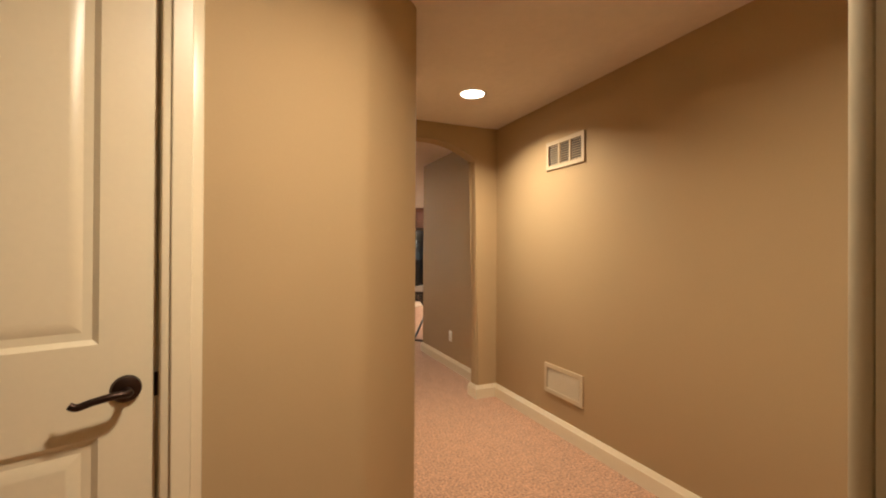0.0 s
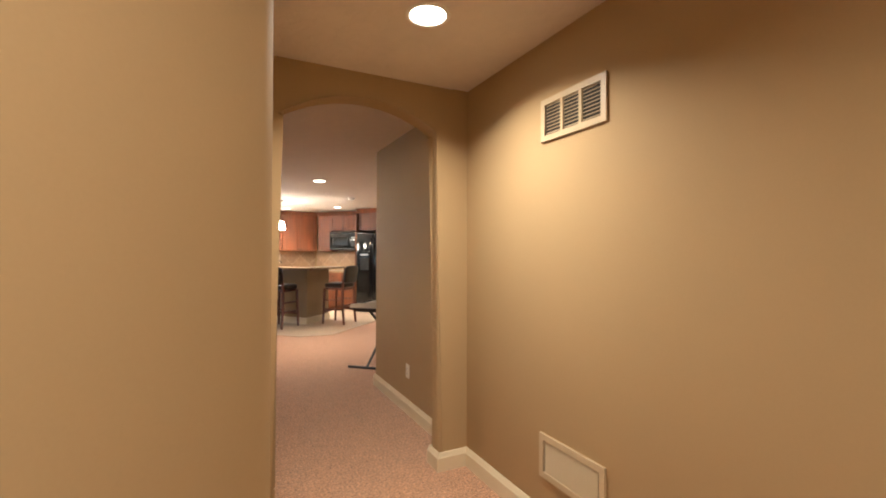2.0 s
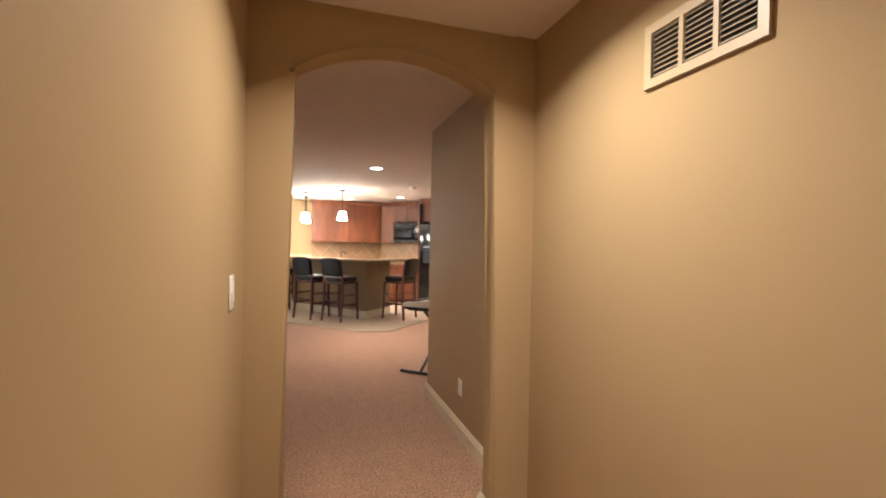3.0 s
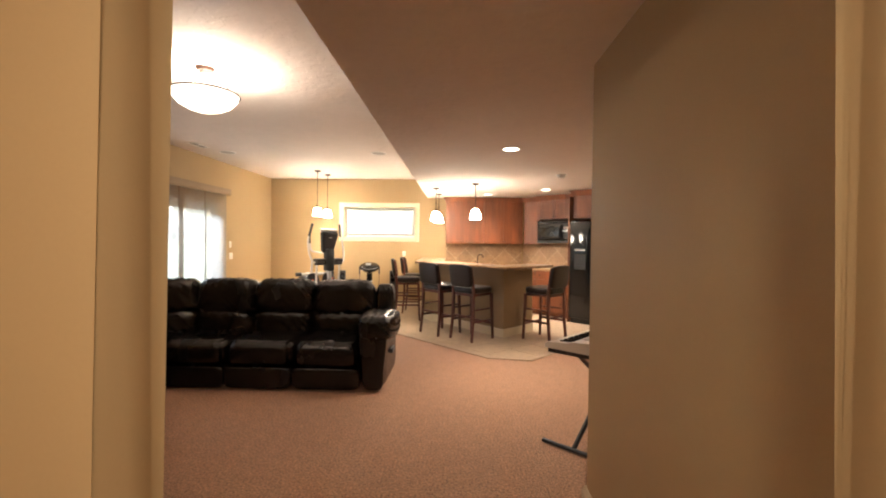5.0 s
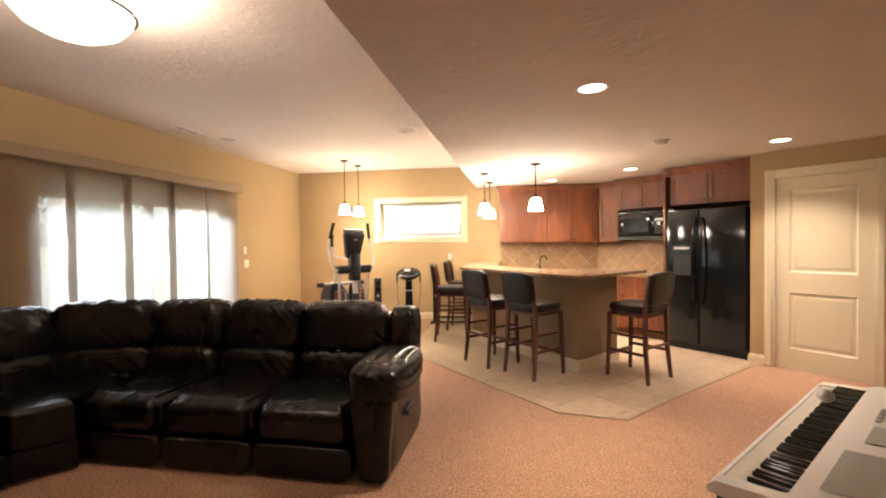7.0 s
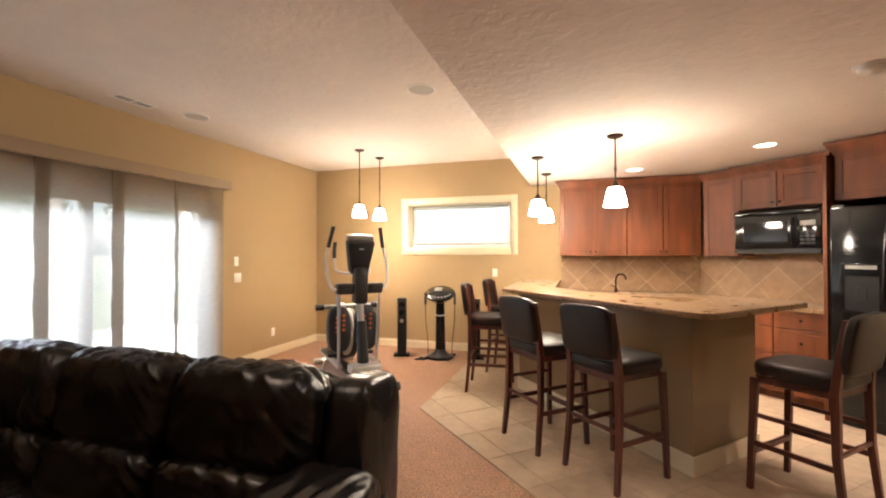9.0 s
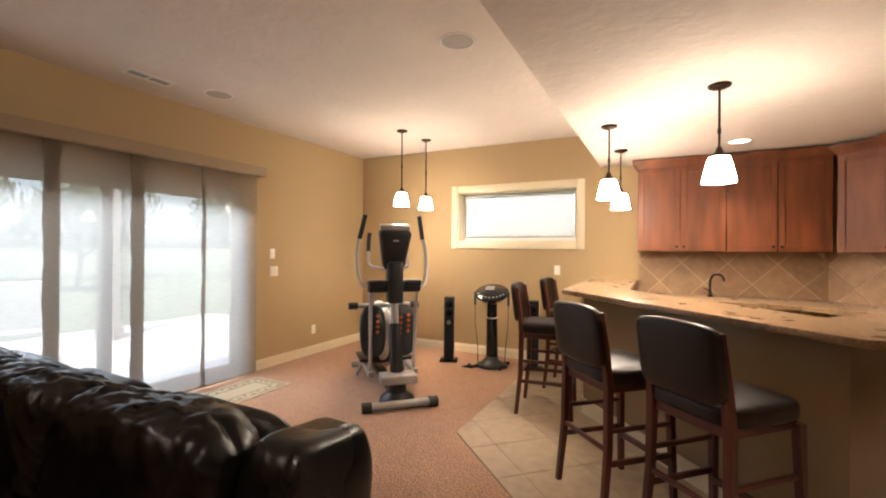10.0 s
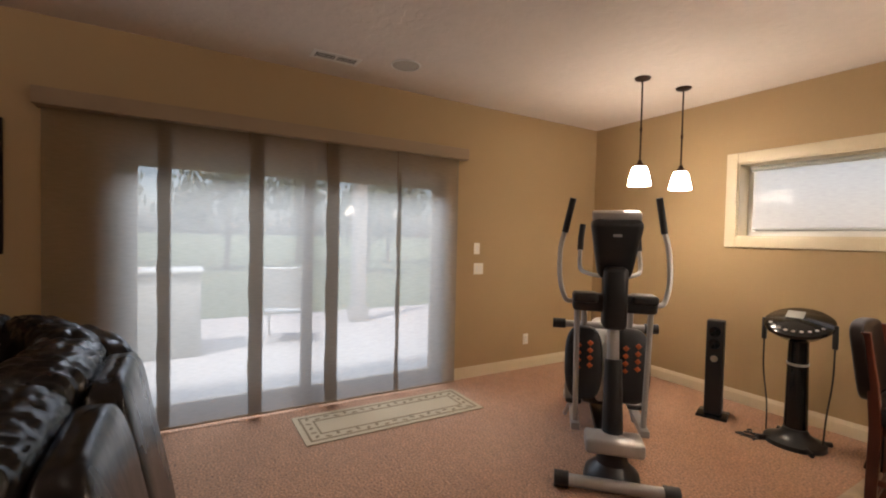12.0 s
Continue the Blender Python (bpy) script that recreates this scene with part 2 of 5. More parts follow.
def smooth_line(pts, n=6):
    """A rounded line through points (Catmull-Rom)."""
    p = [Vector(q) for q in pts]
    p = [2 * p[0] - p[1]] + p + [2 * p[-1] - p[-2]]
    out = []
    for i in range(1, len(p) - 2):
        for k in range(n):
            t = k / n
            out.append(0.5 * ((2 * p[i]) + (p[i + 1] - p[i - 1]) * t + (2 * p[i - 1] - 5 * p[i] + 4 * p[i + 1] - p[i + 2]) * t * t
                              + (3 * p[i] - p[i - 1] - 3 * p[i + 1] + p[i + 2]) * t ** 3))
    return out + [p[-2]]


def lathe(bm, profile, seg=28, at=(0, 0, 0)):
    rings = [[bm.verts.new((at[0] + r * math.cos(2 * math.pi * k / seg), at[1] + r * math.sin(2 * math.pi * k / seg), at[2] + z)) for k in range(seg)] for r, z in profile]
    for a, b in zip(rings, rings[1:]):
        for k in range(seg):
            bm.faces.new((a[k], a[(k + 1) % seg], b[(k + 1) % seg], b[k]))
    if profile[0][0] > 1e-3:
        bm.faces.new(rings[0][::-1])
    if profile[-1][0] > 1e-3:
        bm.faces.new(rings[-1])
    bmesh.ops.recalc_face_normals(bm, faces=bm.faces[:])
    return bm


def lathed(profile, seg=28, at=(0, 0, 0)):
    return lathe(bmesh.new(), profile, seg, at)


def cushion(size, power=4.0, cuts=14, wrinkle=0.012, freq=6.0, seed=0.0, sag=0.0, tufts=0.0):
    """A stuffed block about its centre, with rounded edges and creases."""
    bm = bmesh.new()
    bmesh.ops.create_cube(bm, size=2.0)
    bmesh.ops.subdivide_edges(bm, edges=bm.edges[:], cuts=cuts, use_grid_fill=True)
    h = Vector(size) / 2
    for v in bm.verts:
        c = v.co.copy()
        n = (abs(c.x) ** power + abs(c.y) ** power + abs(c.z) ** power) ** (1 / power)
        c = c / n
        q = Vector((c.x * h.x, c.y * h.y, c.z * h.z))
        s = q * freq + Vector((seed, seed * 1.7, seed * 0.6))
        w = noise.noise(s) + 0.5 * noise.noise(s * 2.3)
        ridge = 1 - abs(noise.noise(Vector((q.x * freq * 2.2, q.y * freq, q.z * freq * 0.9)) + Vector((seed, 3, 1)))) * 2
        edge = max(abs(c.x), 0.0) ** 2
        q += c.normalized() * (wrinkle * w + wrinkle * 0.9 * max(0, ridge) * edge)
        q.z -= sag * (1 - c.x * c.x) * (1 - c.y * c.y) if c.z > 0 else 0
        v.co = q
    for f in bm.faces:
        f.smooth = True
    return bm


def moved(bm, m):
    bm.transform(m)
    return bm


def joined(*bms):
    out = bmesh.new()
    for b in bms:
        me = bpy.data.meshes.new("part")
        b.to_mesh(me)
        b.free()
        out.from_mesh(me)
        bpy.data.meshes.remove(me)
    return out


def mesh_of(name, bm, material, smooth=None):
    me = bpy.data.meshes.new(name)
    bm.normal_update()
    if smooth:
        for f in bm.faces:
            f.smooth = True
        for e in bm.edges:
            e.smooth = len(e.link_faces) == 2 and e.calc_face_angle(9) < radians(smooth)
    bm.to_mesh(me)
    bm.free()
    me.materials.append(material)
    return me


def part(name, bm, material, parent, label="", smooth=40):
    ob = new(name, mesh_of(name, bm, material, smooth))
    ob.parent = parent
    if label:
        ob["label"] = label
    return ob


def thing(name, m, label, category, group=""):
    ob = new(name)
    ob.matrix_world = m
    ob.empty_display_size = 0.1
    return tagged(ob, label, category, group)


def structure(name, bm, material, label, category, smooth=40):
    return tagged(new(name, mesh_of(name, bm, material, smooth)), label, category, "", "structure")


def clip(poly, hull):
    """A polygon cut to a convex outline that runs anticlockwise."""
    for (ax, ay), (bx, by) in zip(hull, hull[1:] + hull[:1]):
        out = []
        side = [(bx - ax) * (y - ay) - (by - ay) * (x - ax) for x, y in poly]
        for i in range(len(poly)):
            j = (i + 1) % len(poly)
            if side[i] >= 0:
                out.append(poly[i])
            if side[i] * side[j] < 0:
                t = side[i] / (side[i] - side[j])
                out.append((poly[i][0] + t * (poly[j][0] - poly[i][0]), poly[i][1] + t * (poly[j][1] - poly[i][1])))
        poly = out
        if len(poly) < 3:
            return []
    return poly


def area(poly):
    return abs(sum(poly[i - 1][0] * poly[i][1] - poly[i][0] * poly[i - 1][1] for i in range(len(poly)))) / 2


# ---- plan ----
WEST, NORTH, EAST, SOUTH = -2.525, 12.31, 5.40, 3.38
HIGH, LOW, SOFFIT = 2.74, 2.34, 0.90
HALL_E, HALL_W, PIER = 2.247, 0.965, 5.235
T = 0.12
DIAG = pose(3.52, 10.60, 0, 0, 0, -45)
BACK = 0.82


def diag(x, y):
    p = DIAG @ Vector((x, y, 0))
    return p.x, p.y


# floor
bm = boxed(-2.7, -1.6, -0.2, 6.0, 12.6, 0.0)
floor = structure("floor", bm, CARPET, "tan-pink cut-pile carpet, slightly trodden", "carpet")

# west wall with the sliding-door opening
SL0, SL1, SLZ = 7.62, 10.22, 2.0
bm = bmesh.new()
box(bm, WEST - 0.2, SOUTH, 0, WEST, SL0, 2.9)
box(bm, WEST - 0.2, SL1, 0, WEST, NORTH + 0.3, 2.9)
box(bm, WEST - 0.2, SL0, SLZ, WEST, SL1, 2.9)
structure("wall_west", bm, WALL, "olive-tan painted wall with a sliding door", "wall")

# north wall with the high window
WX0, WX1, WZ0, WZ1 = -0.935, 0.637, 1.475, 2.14
bm = bmesh.new()
box(bm, WEST, NORTH, 0, WX0, NORTH + 0.3, 2.9)
box(bm, WX1, NORTH, 0, 3.6, NORTH + 0.3, 2.9)
box(bm, WX0, NORTH, 0, WX1, NORTH + 0.3, WZ0)
box(bm, WX0, NORTH, WZ1, WX1, NORTH + 0.3, 2.9)
structure("wall_north", bm, WALL, "olive-tan painted wall with a high window", "wall")

# south wall of the room with the arch
AX0, AX1, AZ, ATOP = 1.125, 2.055, 2.05, 2.195
bm = bmesh.new()
hw, rise = (AX1 - AX0) / 2, ATOP - AZ
rad = (hw * hw + rise * rise) / (2 * rise)
arc = []
for k in range(33):
    a = math.asin(hw / rad) * (k / 16 - 1)
    arc.append(((AX0 + AX1) / 2 + rad * math.sin(a), ATOP - rad + rad * math.cos(a)))
outline = [(AX0, 0)] + arc + [(AX1, 0), (HALL_E, 0), (HALL_E, 2.6), (WEST, 2.9), (WEST, 0)]
prism(bm, outline, -T, 0)
bm.transform(pose(0, SOUTH, 0, 90, 0, 0))
edges = [e for e in bm.edges if abs(e.verts[0].co.y - e.verts[1].co.y) < 1e-6 and all(AX0 - 0.001 <= v.co.x <= AX1 + 0.001 and v.co.z < 2.3 for v in e.verts) and any(v.co.z > 0.01 for v in e.verts)]
bmesh.ops.bevel(bm, geom=edges, offset=0.024, segments=5, profile=0.5, affect="EDGES")
structure("wall_south", bm, WALL, "tan painted wall with a low arched opening", "wall")

# hall walls
structure("wall_hall_east", boxed(HALL_E, -1.5, 0, HALL_E + 0.14, PIER, 2.6, bev=0.015, seg=3), WALL, "long tan painted hall wall with two air grilles", "wall")
structure("wall_alcove", boxed(HALL_E + 0.14, PIER - 0.14, 0, EAST, PIER, 2.6), WALL, "tan painted wall behind the keyboard", "wall")
structure("wall_east", boxed(EAST, PIER - 0.14, 0, EAST + T, 9.2, 2.6), WALL, "tan painted wall", "wall")
CX, CY, FX, FY = 0.965, 1.865, 0.655, 1.53
SWING = pose(FX, FY, 0, 0, 0, 20) @ pose(-FX, -FY, 0)
swung = lambda x, y: tuple((SWING @ Vector((x, y, 0))).xy)
bm = bmesh.new()
prism(bm, [(HALL_W, SOUTH), (HALL_W - T, SOUTH), (HALL_W - T, CY + 0.06), (FX - 0.05, FY + T), swung(0.16, FY + T), swung(0.16, FY), (FX, FY), (CX, CY)], 0, LOW + 0.1)
edges = [e for e in bm.edges if abs(e.verts[0].co.z - e.verts[1].co.z) > 1 and any((e.verts[0].co.xy - Vector(p)).length < 0.01 for p in ((FX, FY), (CX, CY)))]
bmesh.ops.bevel(bm, geom=edges, offset=0.03, segments=5, profile=0.5, affect="EDGES")
structure("wall_hall_west", bm, WALL, "tan painted wall with rounded corners", "wall", 30)
DX0, DX1, DZ = -0.715, 0.050, 2.03
bm = bmesh.new()
box(bm, -1.9, FY, 0, DX0 - 0.02, FY + T, LOW + 0.1)
box(bm, DX0 - 0.02, FY, DZ + 0.02, 0.16, FY + T, LOW + 0.1)
box(bm, DX1 + 0.02, FY, 0, 0.16, FY + T, DZ + 0.02)
bm.transform(SWING)
structure("wall_lobby", bm, WALL, "tan painted wall with a closed door", "wall")
structure("wall_lobby_west", boxed(-1.6 - T, -1.6, 0, -1.6, FY + T, LOW + 0.1), WALL, "tan painted wall", "wall")
structure("wall_lobby_south", boxed(-1.6, -1.5 - T, 0, HALL_E, -1.5, LOW + 0.1), WALL, "tan painted wall", "wall")

bm = bmesh.new()
box(bm, 0.80, 0.11, 0, HALL_E, 0.23, LOW + 0.1)
box(bm, -1.6, 0.11, 0, -0.12, 0.23, LOW + 0.1)
box(bm, -0.12, 0.11, 2.06, 0.80, 0.23, LOW + 0.1)
structure("wall_doorway", bm, WALL, "tan painted wall with an open doorway", "wall")
bm = bmesh.new()
for a, b in ((0.785, 0.87), (-0.19, -0.105)):
    box(bm, a, 0.231, 0, b, 0.25, 2.13, bev=0.004, seg=2)
box(bm, -0.104, 0.231, 2.045, 0.784, 0.25, 2.13, bev=0.004, seg=2)
box(bm, 0.785, 0.09, 0, 0.799, 0.23, 2.045)
box(bm, -0.119, 0.09, 0, -0.105, 0.23, 2.045)
structure("doorway_trim", bm, TRIM, "cream painted casing round an open doorway", "trim")

# diagonal kitchen wall and the wall beside the refrigerator
bm = bmesh.new()
box(bm, -1.70, BACK, 0, 0.95, BACK + T, 2.6)
box(bm, 0.95, 0.0, 0, 1.155, BACK + T, 2.6)
box(bm, 1.155, 0.0, 2.07, 1.99, T, 2.6)
box(bm, 1.99, 0.0, 0, 2.75, T, 2.6)
bm.transform(DIAG)
structure("wall_kitchen", bm, WALL, "tan painted angled wall behind the cabinets", "wall")

# ceilings
structure("ceiling_high", boxed(WEST, SOUTH, HIGH, SOFFIT - 0.002, NORTH, HIGH + 0.15), CEIL, "cream ceiling with flattened plaster texture", "ceiling")
structure("ceiling_low", boxed(SOFFIT, SOUTH + 0.001, LOW, 6.0, NORTH + 0.29, LOW + 0.55, bev=0.006, seg=2), CEIL, "cream dropped ceiling with plaster texture", "ceiling")
structure("ceiling_hall", boxed(-1.7, -1.6, LOW, HALL_E + 0.1, SOUTH, LOW + 0.2), CEIL, "cream hall ceiling with plaster texture", "ceiling")


def skirting(path, name, h=0.112):
    """Moulded baseboard along a line; the room lies to its left."""
    prof = [(0, 0), (0.016, 0), (0.016, h * 0.72), (0.011, h * 0.80), (0.009, h * 0.9), (0.004, h), (0, h)]
    bm = bmesh.new()
    pts = [Vector(p) for p in path]
    rings = []
    for i, p in enumerate(pts):
        d0 = (p - pts[i - 1]).normalized() if i else (pts[1] - p).normalized()
        d1 = (pts[i + 1] - p).normalized() if i < len(pts) - 1 else d0
        n0, n1 = Vector((-d0.y, d0.x)), Vector((-d1.y, d1.x))
        n = (n0 + n1).normalized()
        n = n / max(0.3, n.dot(n0))
        rings.append([bm.verts.new((p.x + n.x * (o + 0.001), p.y + n.y * (o + 0.001), z)) for o, z in prof])
    for a, b in zip(rings, rings[1:]):
        for k in range(len(prof) - 1):
            bm.faces.new((a[k], a[k + 1], b[k + 1], b[k]))
    bm.faces.new(rings[0])
    bm.faces.new(rings[-1][::-1])
    bmesh.ops.recalc_face_normals(bm, faces=bm.faces[:])
    return structure(name, bm, TRIM, "cream painted moulded baseboard", "baseboard", 25)


skirting([(HALL_E, 0.231), (HALL_E, SOUTH), (AX1, SOUTH), (AX1, SOUTH + T), (HALL_E, SOUTH + T), (HALL_E, PIER), (EAST, PIER), (EAST, 8.6)], "baseboard_east")
skirting([(WEST, SL0 - 0.1), (WEST, SOUTH + T), (AX0, SOUTH + T), (AX0, SOUTH), (HALL_W, SOUTH), (CX, CY + 0.02), (CX - 0.02, CY - 0.022), (FX + 0.02, FY + 0.02), (FX - 0.02, FY - 0.007), swung(0.17, FY)][::-1], "baseboard_hall")
skirting([(1.05, NORTH), (WEST, NORTH), (WEST, SL1 + 0.1)], "baseboard_north")
skirting([diag(0.95, BACK), diag(0.95, 0), diag(1.09, 0)][::-1], "baseboard_kitchen")


# ---- doors ----
def panel_door(name, m, width, height, thick, hand, label):
    """A moulded two-panel door, its lower left corner at m, front towards -y; hand: where the lever sits."""
    door = tagged(new(name), label, "door", "", "structure")
    door.matrix_world = m
    bm = bmesh.new()
    st, lock = 0.115, 0.90
    y0, y1 = 0.0, thick
    zs = [0, 0.22, lock - 0.085, lock + 0.135, height - 0.12, height]
    box(bm, 0, y0, 0, st, y1, height)
    box(bm, width - st, y0, 0, width, y1, height)
    for a, b in ((zs[0], zs[1]), (zs[2], zs[3]), (zs[4], zs[5])):
        box(bm, st, y0, a, width - st, y1, b)
    part("leaf", bm, TRIM, door)
    for a, b in ((zs[1], zs[2]), (zs[3], zs[4])):
        bm = bmesh.new()
        rings = []
        for inset, y in ((0, 0.0), (0.012, 0.010), (0.03, 0.012), (0.055, 0.004), (0.06, 0.004)):
            rings.append([bm.verts.new(p) for p in ((st + inset, y, a + inset), (width - st - inset, y, a + inset), (width - st - inset, y, b - inset), (st + inset, y, b - inset))])
        for p, q in zip(rings, rings[1:]):
            for k in range(4):
                bm.faces.new((p[k], p[(k + 1) % 4], q[(k + 1) % 4], q[k]))
        bm.faces.new(rings[-1])
        box(bm, st, 0.016, a, width - st, y1, b)
        part("panel", bm, TRIM, door, smooth=20)
    # casing
    for x0, x1, z0, z1 in ((-0.10, -0.004, 0, height + 0.10), (width + 0.004, width + 0.10, 0, height + 0.10)):
        bm = boxed(x0, -0.028, z0, x1, -0.0, z1, bev=0.005, seg=2)
        box(bm, x0 + 0.02, -0.036, z0, x1 - 0.028, -0.0285, z1, bev=0.003)
        part("casing", bm, TRIM, door)
    bm = boxed(-0.0035, -0.027, height + 0.005, width + 0.0035, -0.0, height + 0.10, bev=0.005, seg=2)
    part("casing", bm, TRIM, door)
    bm = bmesh.new()
    box(bm, -0.0115, 0.001, 0, -0.003, thick + 0.03, height + 0.003)
    box(bm, width + 0.003, 0.001, 0, width + 0.0115, thick + 0.03, height + 0.003)
    box(bm, -0.0115, 0.001, height + 0.0035, width + 0.0115, thick + 0.03, height + 0.0115)
    part("jamb", bm, TRIM, door)
    if hand:
        hx = width - 0.062
        bm = lathed([(0.0, 0.016), (0.018, 0.015), (0.030, 0.010), (0.033, 0.0)], 24)
        bm.transform(pose(hx, -0.001, lock + 0.02, 90, 0, 0))
        handle = part("door_handle", bm, BRONZE, door, "oil-rubbed bronze lever handle")
        bm = tubed(smooth_line([(hx, -0.012, lock + 0.02), (hx, -0.05, lock + 0.02), (hx - 0.03, -0.058, lock + 0.022), (hx - 0.07, -0.056, lock + 0.016), (hx - 0.095, -0.054, lock + 0.010), (hx - 0.108, -0.05, lock + 0.016)], 5), 0.0085, 10)
        part("lever", bm, BRONZE, handle)
        part("latch_plate", boxed(width - 0.004, -0.002, lock - 0.01, width + 0.006, 0.0, lock + 0.05), BRONZE, door, "dark bronze latch plate")
    return door


panel_door("door_1", SWING @ pose(DX0, FY + 0.02, 0.008), DX1 - DX0, DZ - 0.008, 0.035, True, "closed cream two-panel door with a dark lever")
panel_door("door_2", DIAG @ pose(1.185, 0.02, 0.008), 0.775, 2.03, 0.035, False, "closed cream two-panel door beside the refrigerator")

# ---- high window ----
win = tagged(new("window_1"), "white-trimmed high window with a pale drawn shade", "window", "", "structure")
for x0, x1, z0, z1 in ((WX0 - 0.088, WX0 + 0.004, WZ0 - 0.088, WZ1 + 0.088), (WX1 - 0.004, WX1 + 0.088, WZ0 - 0.088, WZ1 + 0.088)):
    bm = boxed(x0, NORTH - 0.022, z0, x1, NORTH - 0.001, z1, bev=0.006, seg=2)
    part("casing", bm, TRIM, win)
for z0, z1 in ((WZ0 - 0.088, WZ0 + 0.004), (WZ1 - 0.004, WZ1 + 0.088)):
    part("casing", boxed(WX0 + 0.0045, NORTH - 0.022, z0, WX1 - 0.0045, NORTH - 0.001, z1, bev=0.006, seg=2), TRIM, win)
bm = bmesh.new()
box(bm, WX0 + 0.001, NORTH, WZ0 + 0.001, WX0 + 0.014, NORTH + 0.27, WZ1 - 0.001)
box(bm, WX1 - 0.014, NORTH, WZ0 + 0.001, WX1 - 0.001, NORTH + 0.27, WZ1 - 0.001)
box(bm, WX0 + 0.0145, NORTH, WZ0 + 0.001, WX1 - 0.0145, NORTH + 0.27, WZ0 + 0.014)
box(bm, WX0 + 0.0145, NORTH, WZ1 - 0.014, WX1 - 0.0145, NORTH + 0.27, WZ1 - 0.001)
part("jamb", bm, TRIM, win)
bm = bmesh.new()
f0, f1 = NORTH + 0.17, NORTH + 0.22
box(bm, WX0 + 0.015, f0, WZ0 + 0.015, WX0 + 0.06, f1, WZ1 - 0.015)
box(bm, WX1 - 0.06, f0, WZ0 + 0.015, WX1 - 0.015, f1, WZ1 - 0.015)
box(bm, WX0 + 0.06, f0, WZ0 + 0.015, WX1 - 0.06, f1, WZ0 + 0.06)
box(bm, WX0 + 0.06, f0, WZ1 - 0.06, WX1 - 0.06, f1, WZ1 - 0.015)
part("window_frame", bm, WHITE, win)
pane = part("pane", boxed(WX0 + 0.06, f0 + 0.02, WZ0 + 0.06, WX1 - 0.06, f0 + 0.026, WZ1 - 0.06), GLASS, win)
pane.visible_shadow = False
blind = thing("roller_shade", pose((WX0 + WX1) / 2, NORTH + 0.12, WZ1 - 0.06), "white translucent roller shade drawn over the high window", "window shade")
w = (WX1 - WX0) / 2 - 0.075
part("cloth", boxed(-w, -0.001, -0.52, w, 0.001, 0.0), BLIND, blind)
part("bottom_bar", boxed(-w, -0.006, -0.535, w, 0.006, -0.521, bev=0.003), GREY, blind)
part("roller", tubed([(-w - 0.02, 0, 0.012), (w + 0.02, 0, 0.012)], 0.022), GREY, blind, "grey shade roller")

# ---- sliding door ----
slide = tagged(new("sliding_door"), "tan-framed sliding glass patio door behind woven shades", "sliding door", "", "structure")
fx0, fx1 = WEST - 0.14, WEST - 0.05
bm = bmesh.new()
box(bm, fx0, SL0, 0.0, fx1, SL0 + 0.05, SLZ)
box(bm, fx0, SL1 - 0.05, 0.0, fx1, SL1, SLZ)
box(bm, fx0, SL0 + 0.05, SLZ - 0.05, fx1, SL1 - 0.05, SLZ)
box(bm, fx0, SL0 + 0.05, 0.0, fx1, SL1 - 0.05, 0.045)
part("door_frame", bm, ALMOND, slide)
mid = (SL0 + SL1) / 2
for a, b, x in ((SL0 + 0.05, mid + 0.04, fx0 + 0.01), (mid - 0.04, SL1 - 0.05, fx0 + 0.05)):
    bm = bmesh.new()
    box(bm, x, a, 0.046, x + 0.035, a + 0.08, SLZ - 0.051)
    box(bm, x, b - 0.08, 0.046, x + 0.035, b, SLZ - 0.051)
    box(bm, x, a + 0.08, 0.046, x + 0.035, b - 0.08, 0.14)
    box(bm, x, a + 0.08, SLZ - 0.13, x + 0.035, b - 0.08, SLZ - 0.051)
    sash = part("sash", bm, ALMOND, slide)
    pane = part("pane", boxed(x + 0.014, a + 0.08, 0.14, x + 0.02, b - 0.08, SLZ - 0.13), GLASS, sash)
    pane.visible_shadow = False

blinds = thing("panel_track_shade", pose(WEST, 0, 0), "tan woven sliding panel shades hanging before the patio door", "window shade")
bm = boxed(0.001, 7.24, 2.165, 0.13, 10.385, 2.27, bev=0.006, seg=2)
part("valance", bm, VALANCE, blinds, "tan cloth-covered valance")
for k, (a, b) in enumerate(((7.27, 7.955), (7.872, 8.555), (8.452, 9.138), (9.032, 9.693), (9.657, 10.29))):
    x = 0.045 + 0.012 * k
    bm = bmesh.new()
    n = 24
    va = []
    for i in range(n + 1):
        y = a + (b - a) * i / n
        wob = 0.0025 * math.sin(i * 0.9 + k)
        va.append([bm.verts.new((x + o + wob * (1 - z / 2.2), y, z)) for z in (0.035, 2.17) for o in (0, 0.0012)])
    for p, q in zip(va, va[1:]):
        bm.faces.new((p[0], q[0], q[2], p[2]))
    cloth = part("panel", bm, SHEER, blinds, smooth=60)
    # strip added over each overlap, its dark colour giving the dimmer band there
    if k < 4:
        wide = (0.083, 0.103, 0.106, 0.036)[k]
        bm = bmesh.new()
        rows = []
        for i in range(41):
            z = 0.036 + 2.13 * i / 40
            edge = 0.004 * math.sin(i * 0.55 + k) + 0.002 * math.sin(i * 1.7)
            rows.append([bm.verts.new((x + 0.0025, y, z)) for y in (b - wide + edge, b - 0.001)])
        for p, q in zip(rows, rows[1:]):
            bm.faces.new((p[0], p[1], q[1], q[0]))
        part("overlap_strip", bm, OVERLAP_CLOTH, cloth, "added darker strip where two panels overlap")
    part("bottom_bar", boxed(x - 0.005, a, 0.02, x + 0.006, b, 0.034, bev=0.002), VALANCE, blinds)


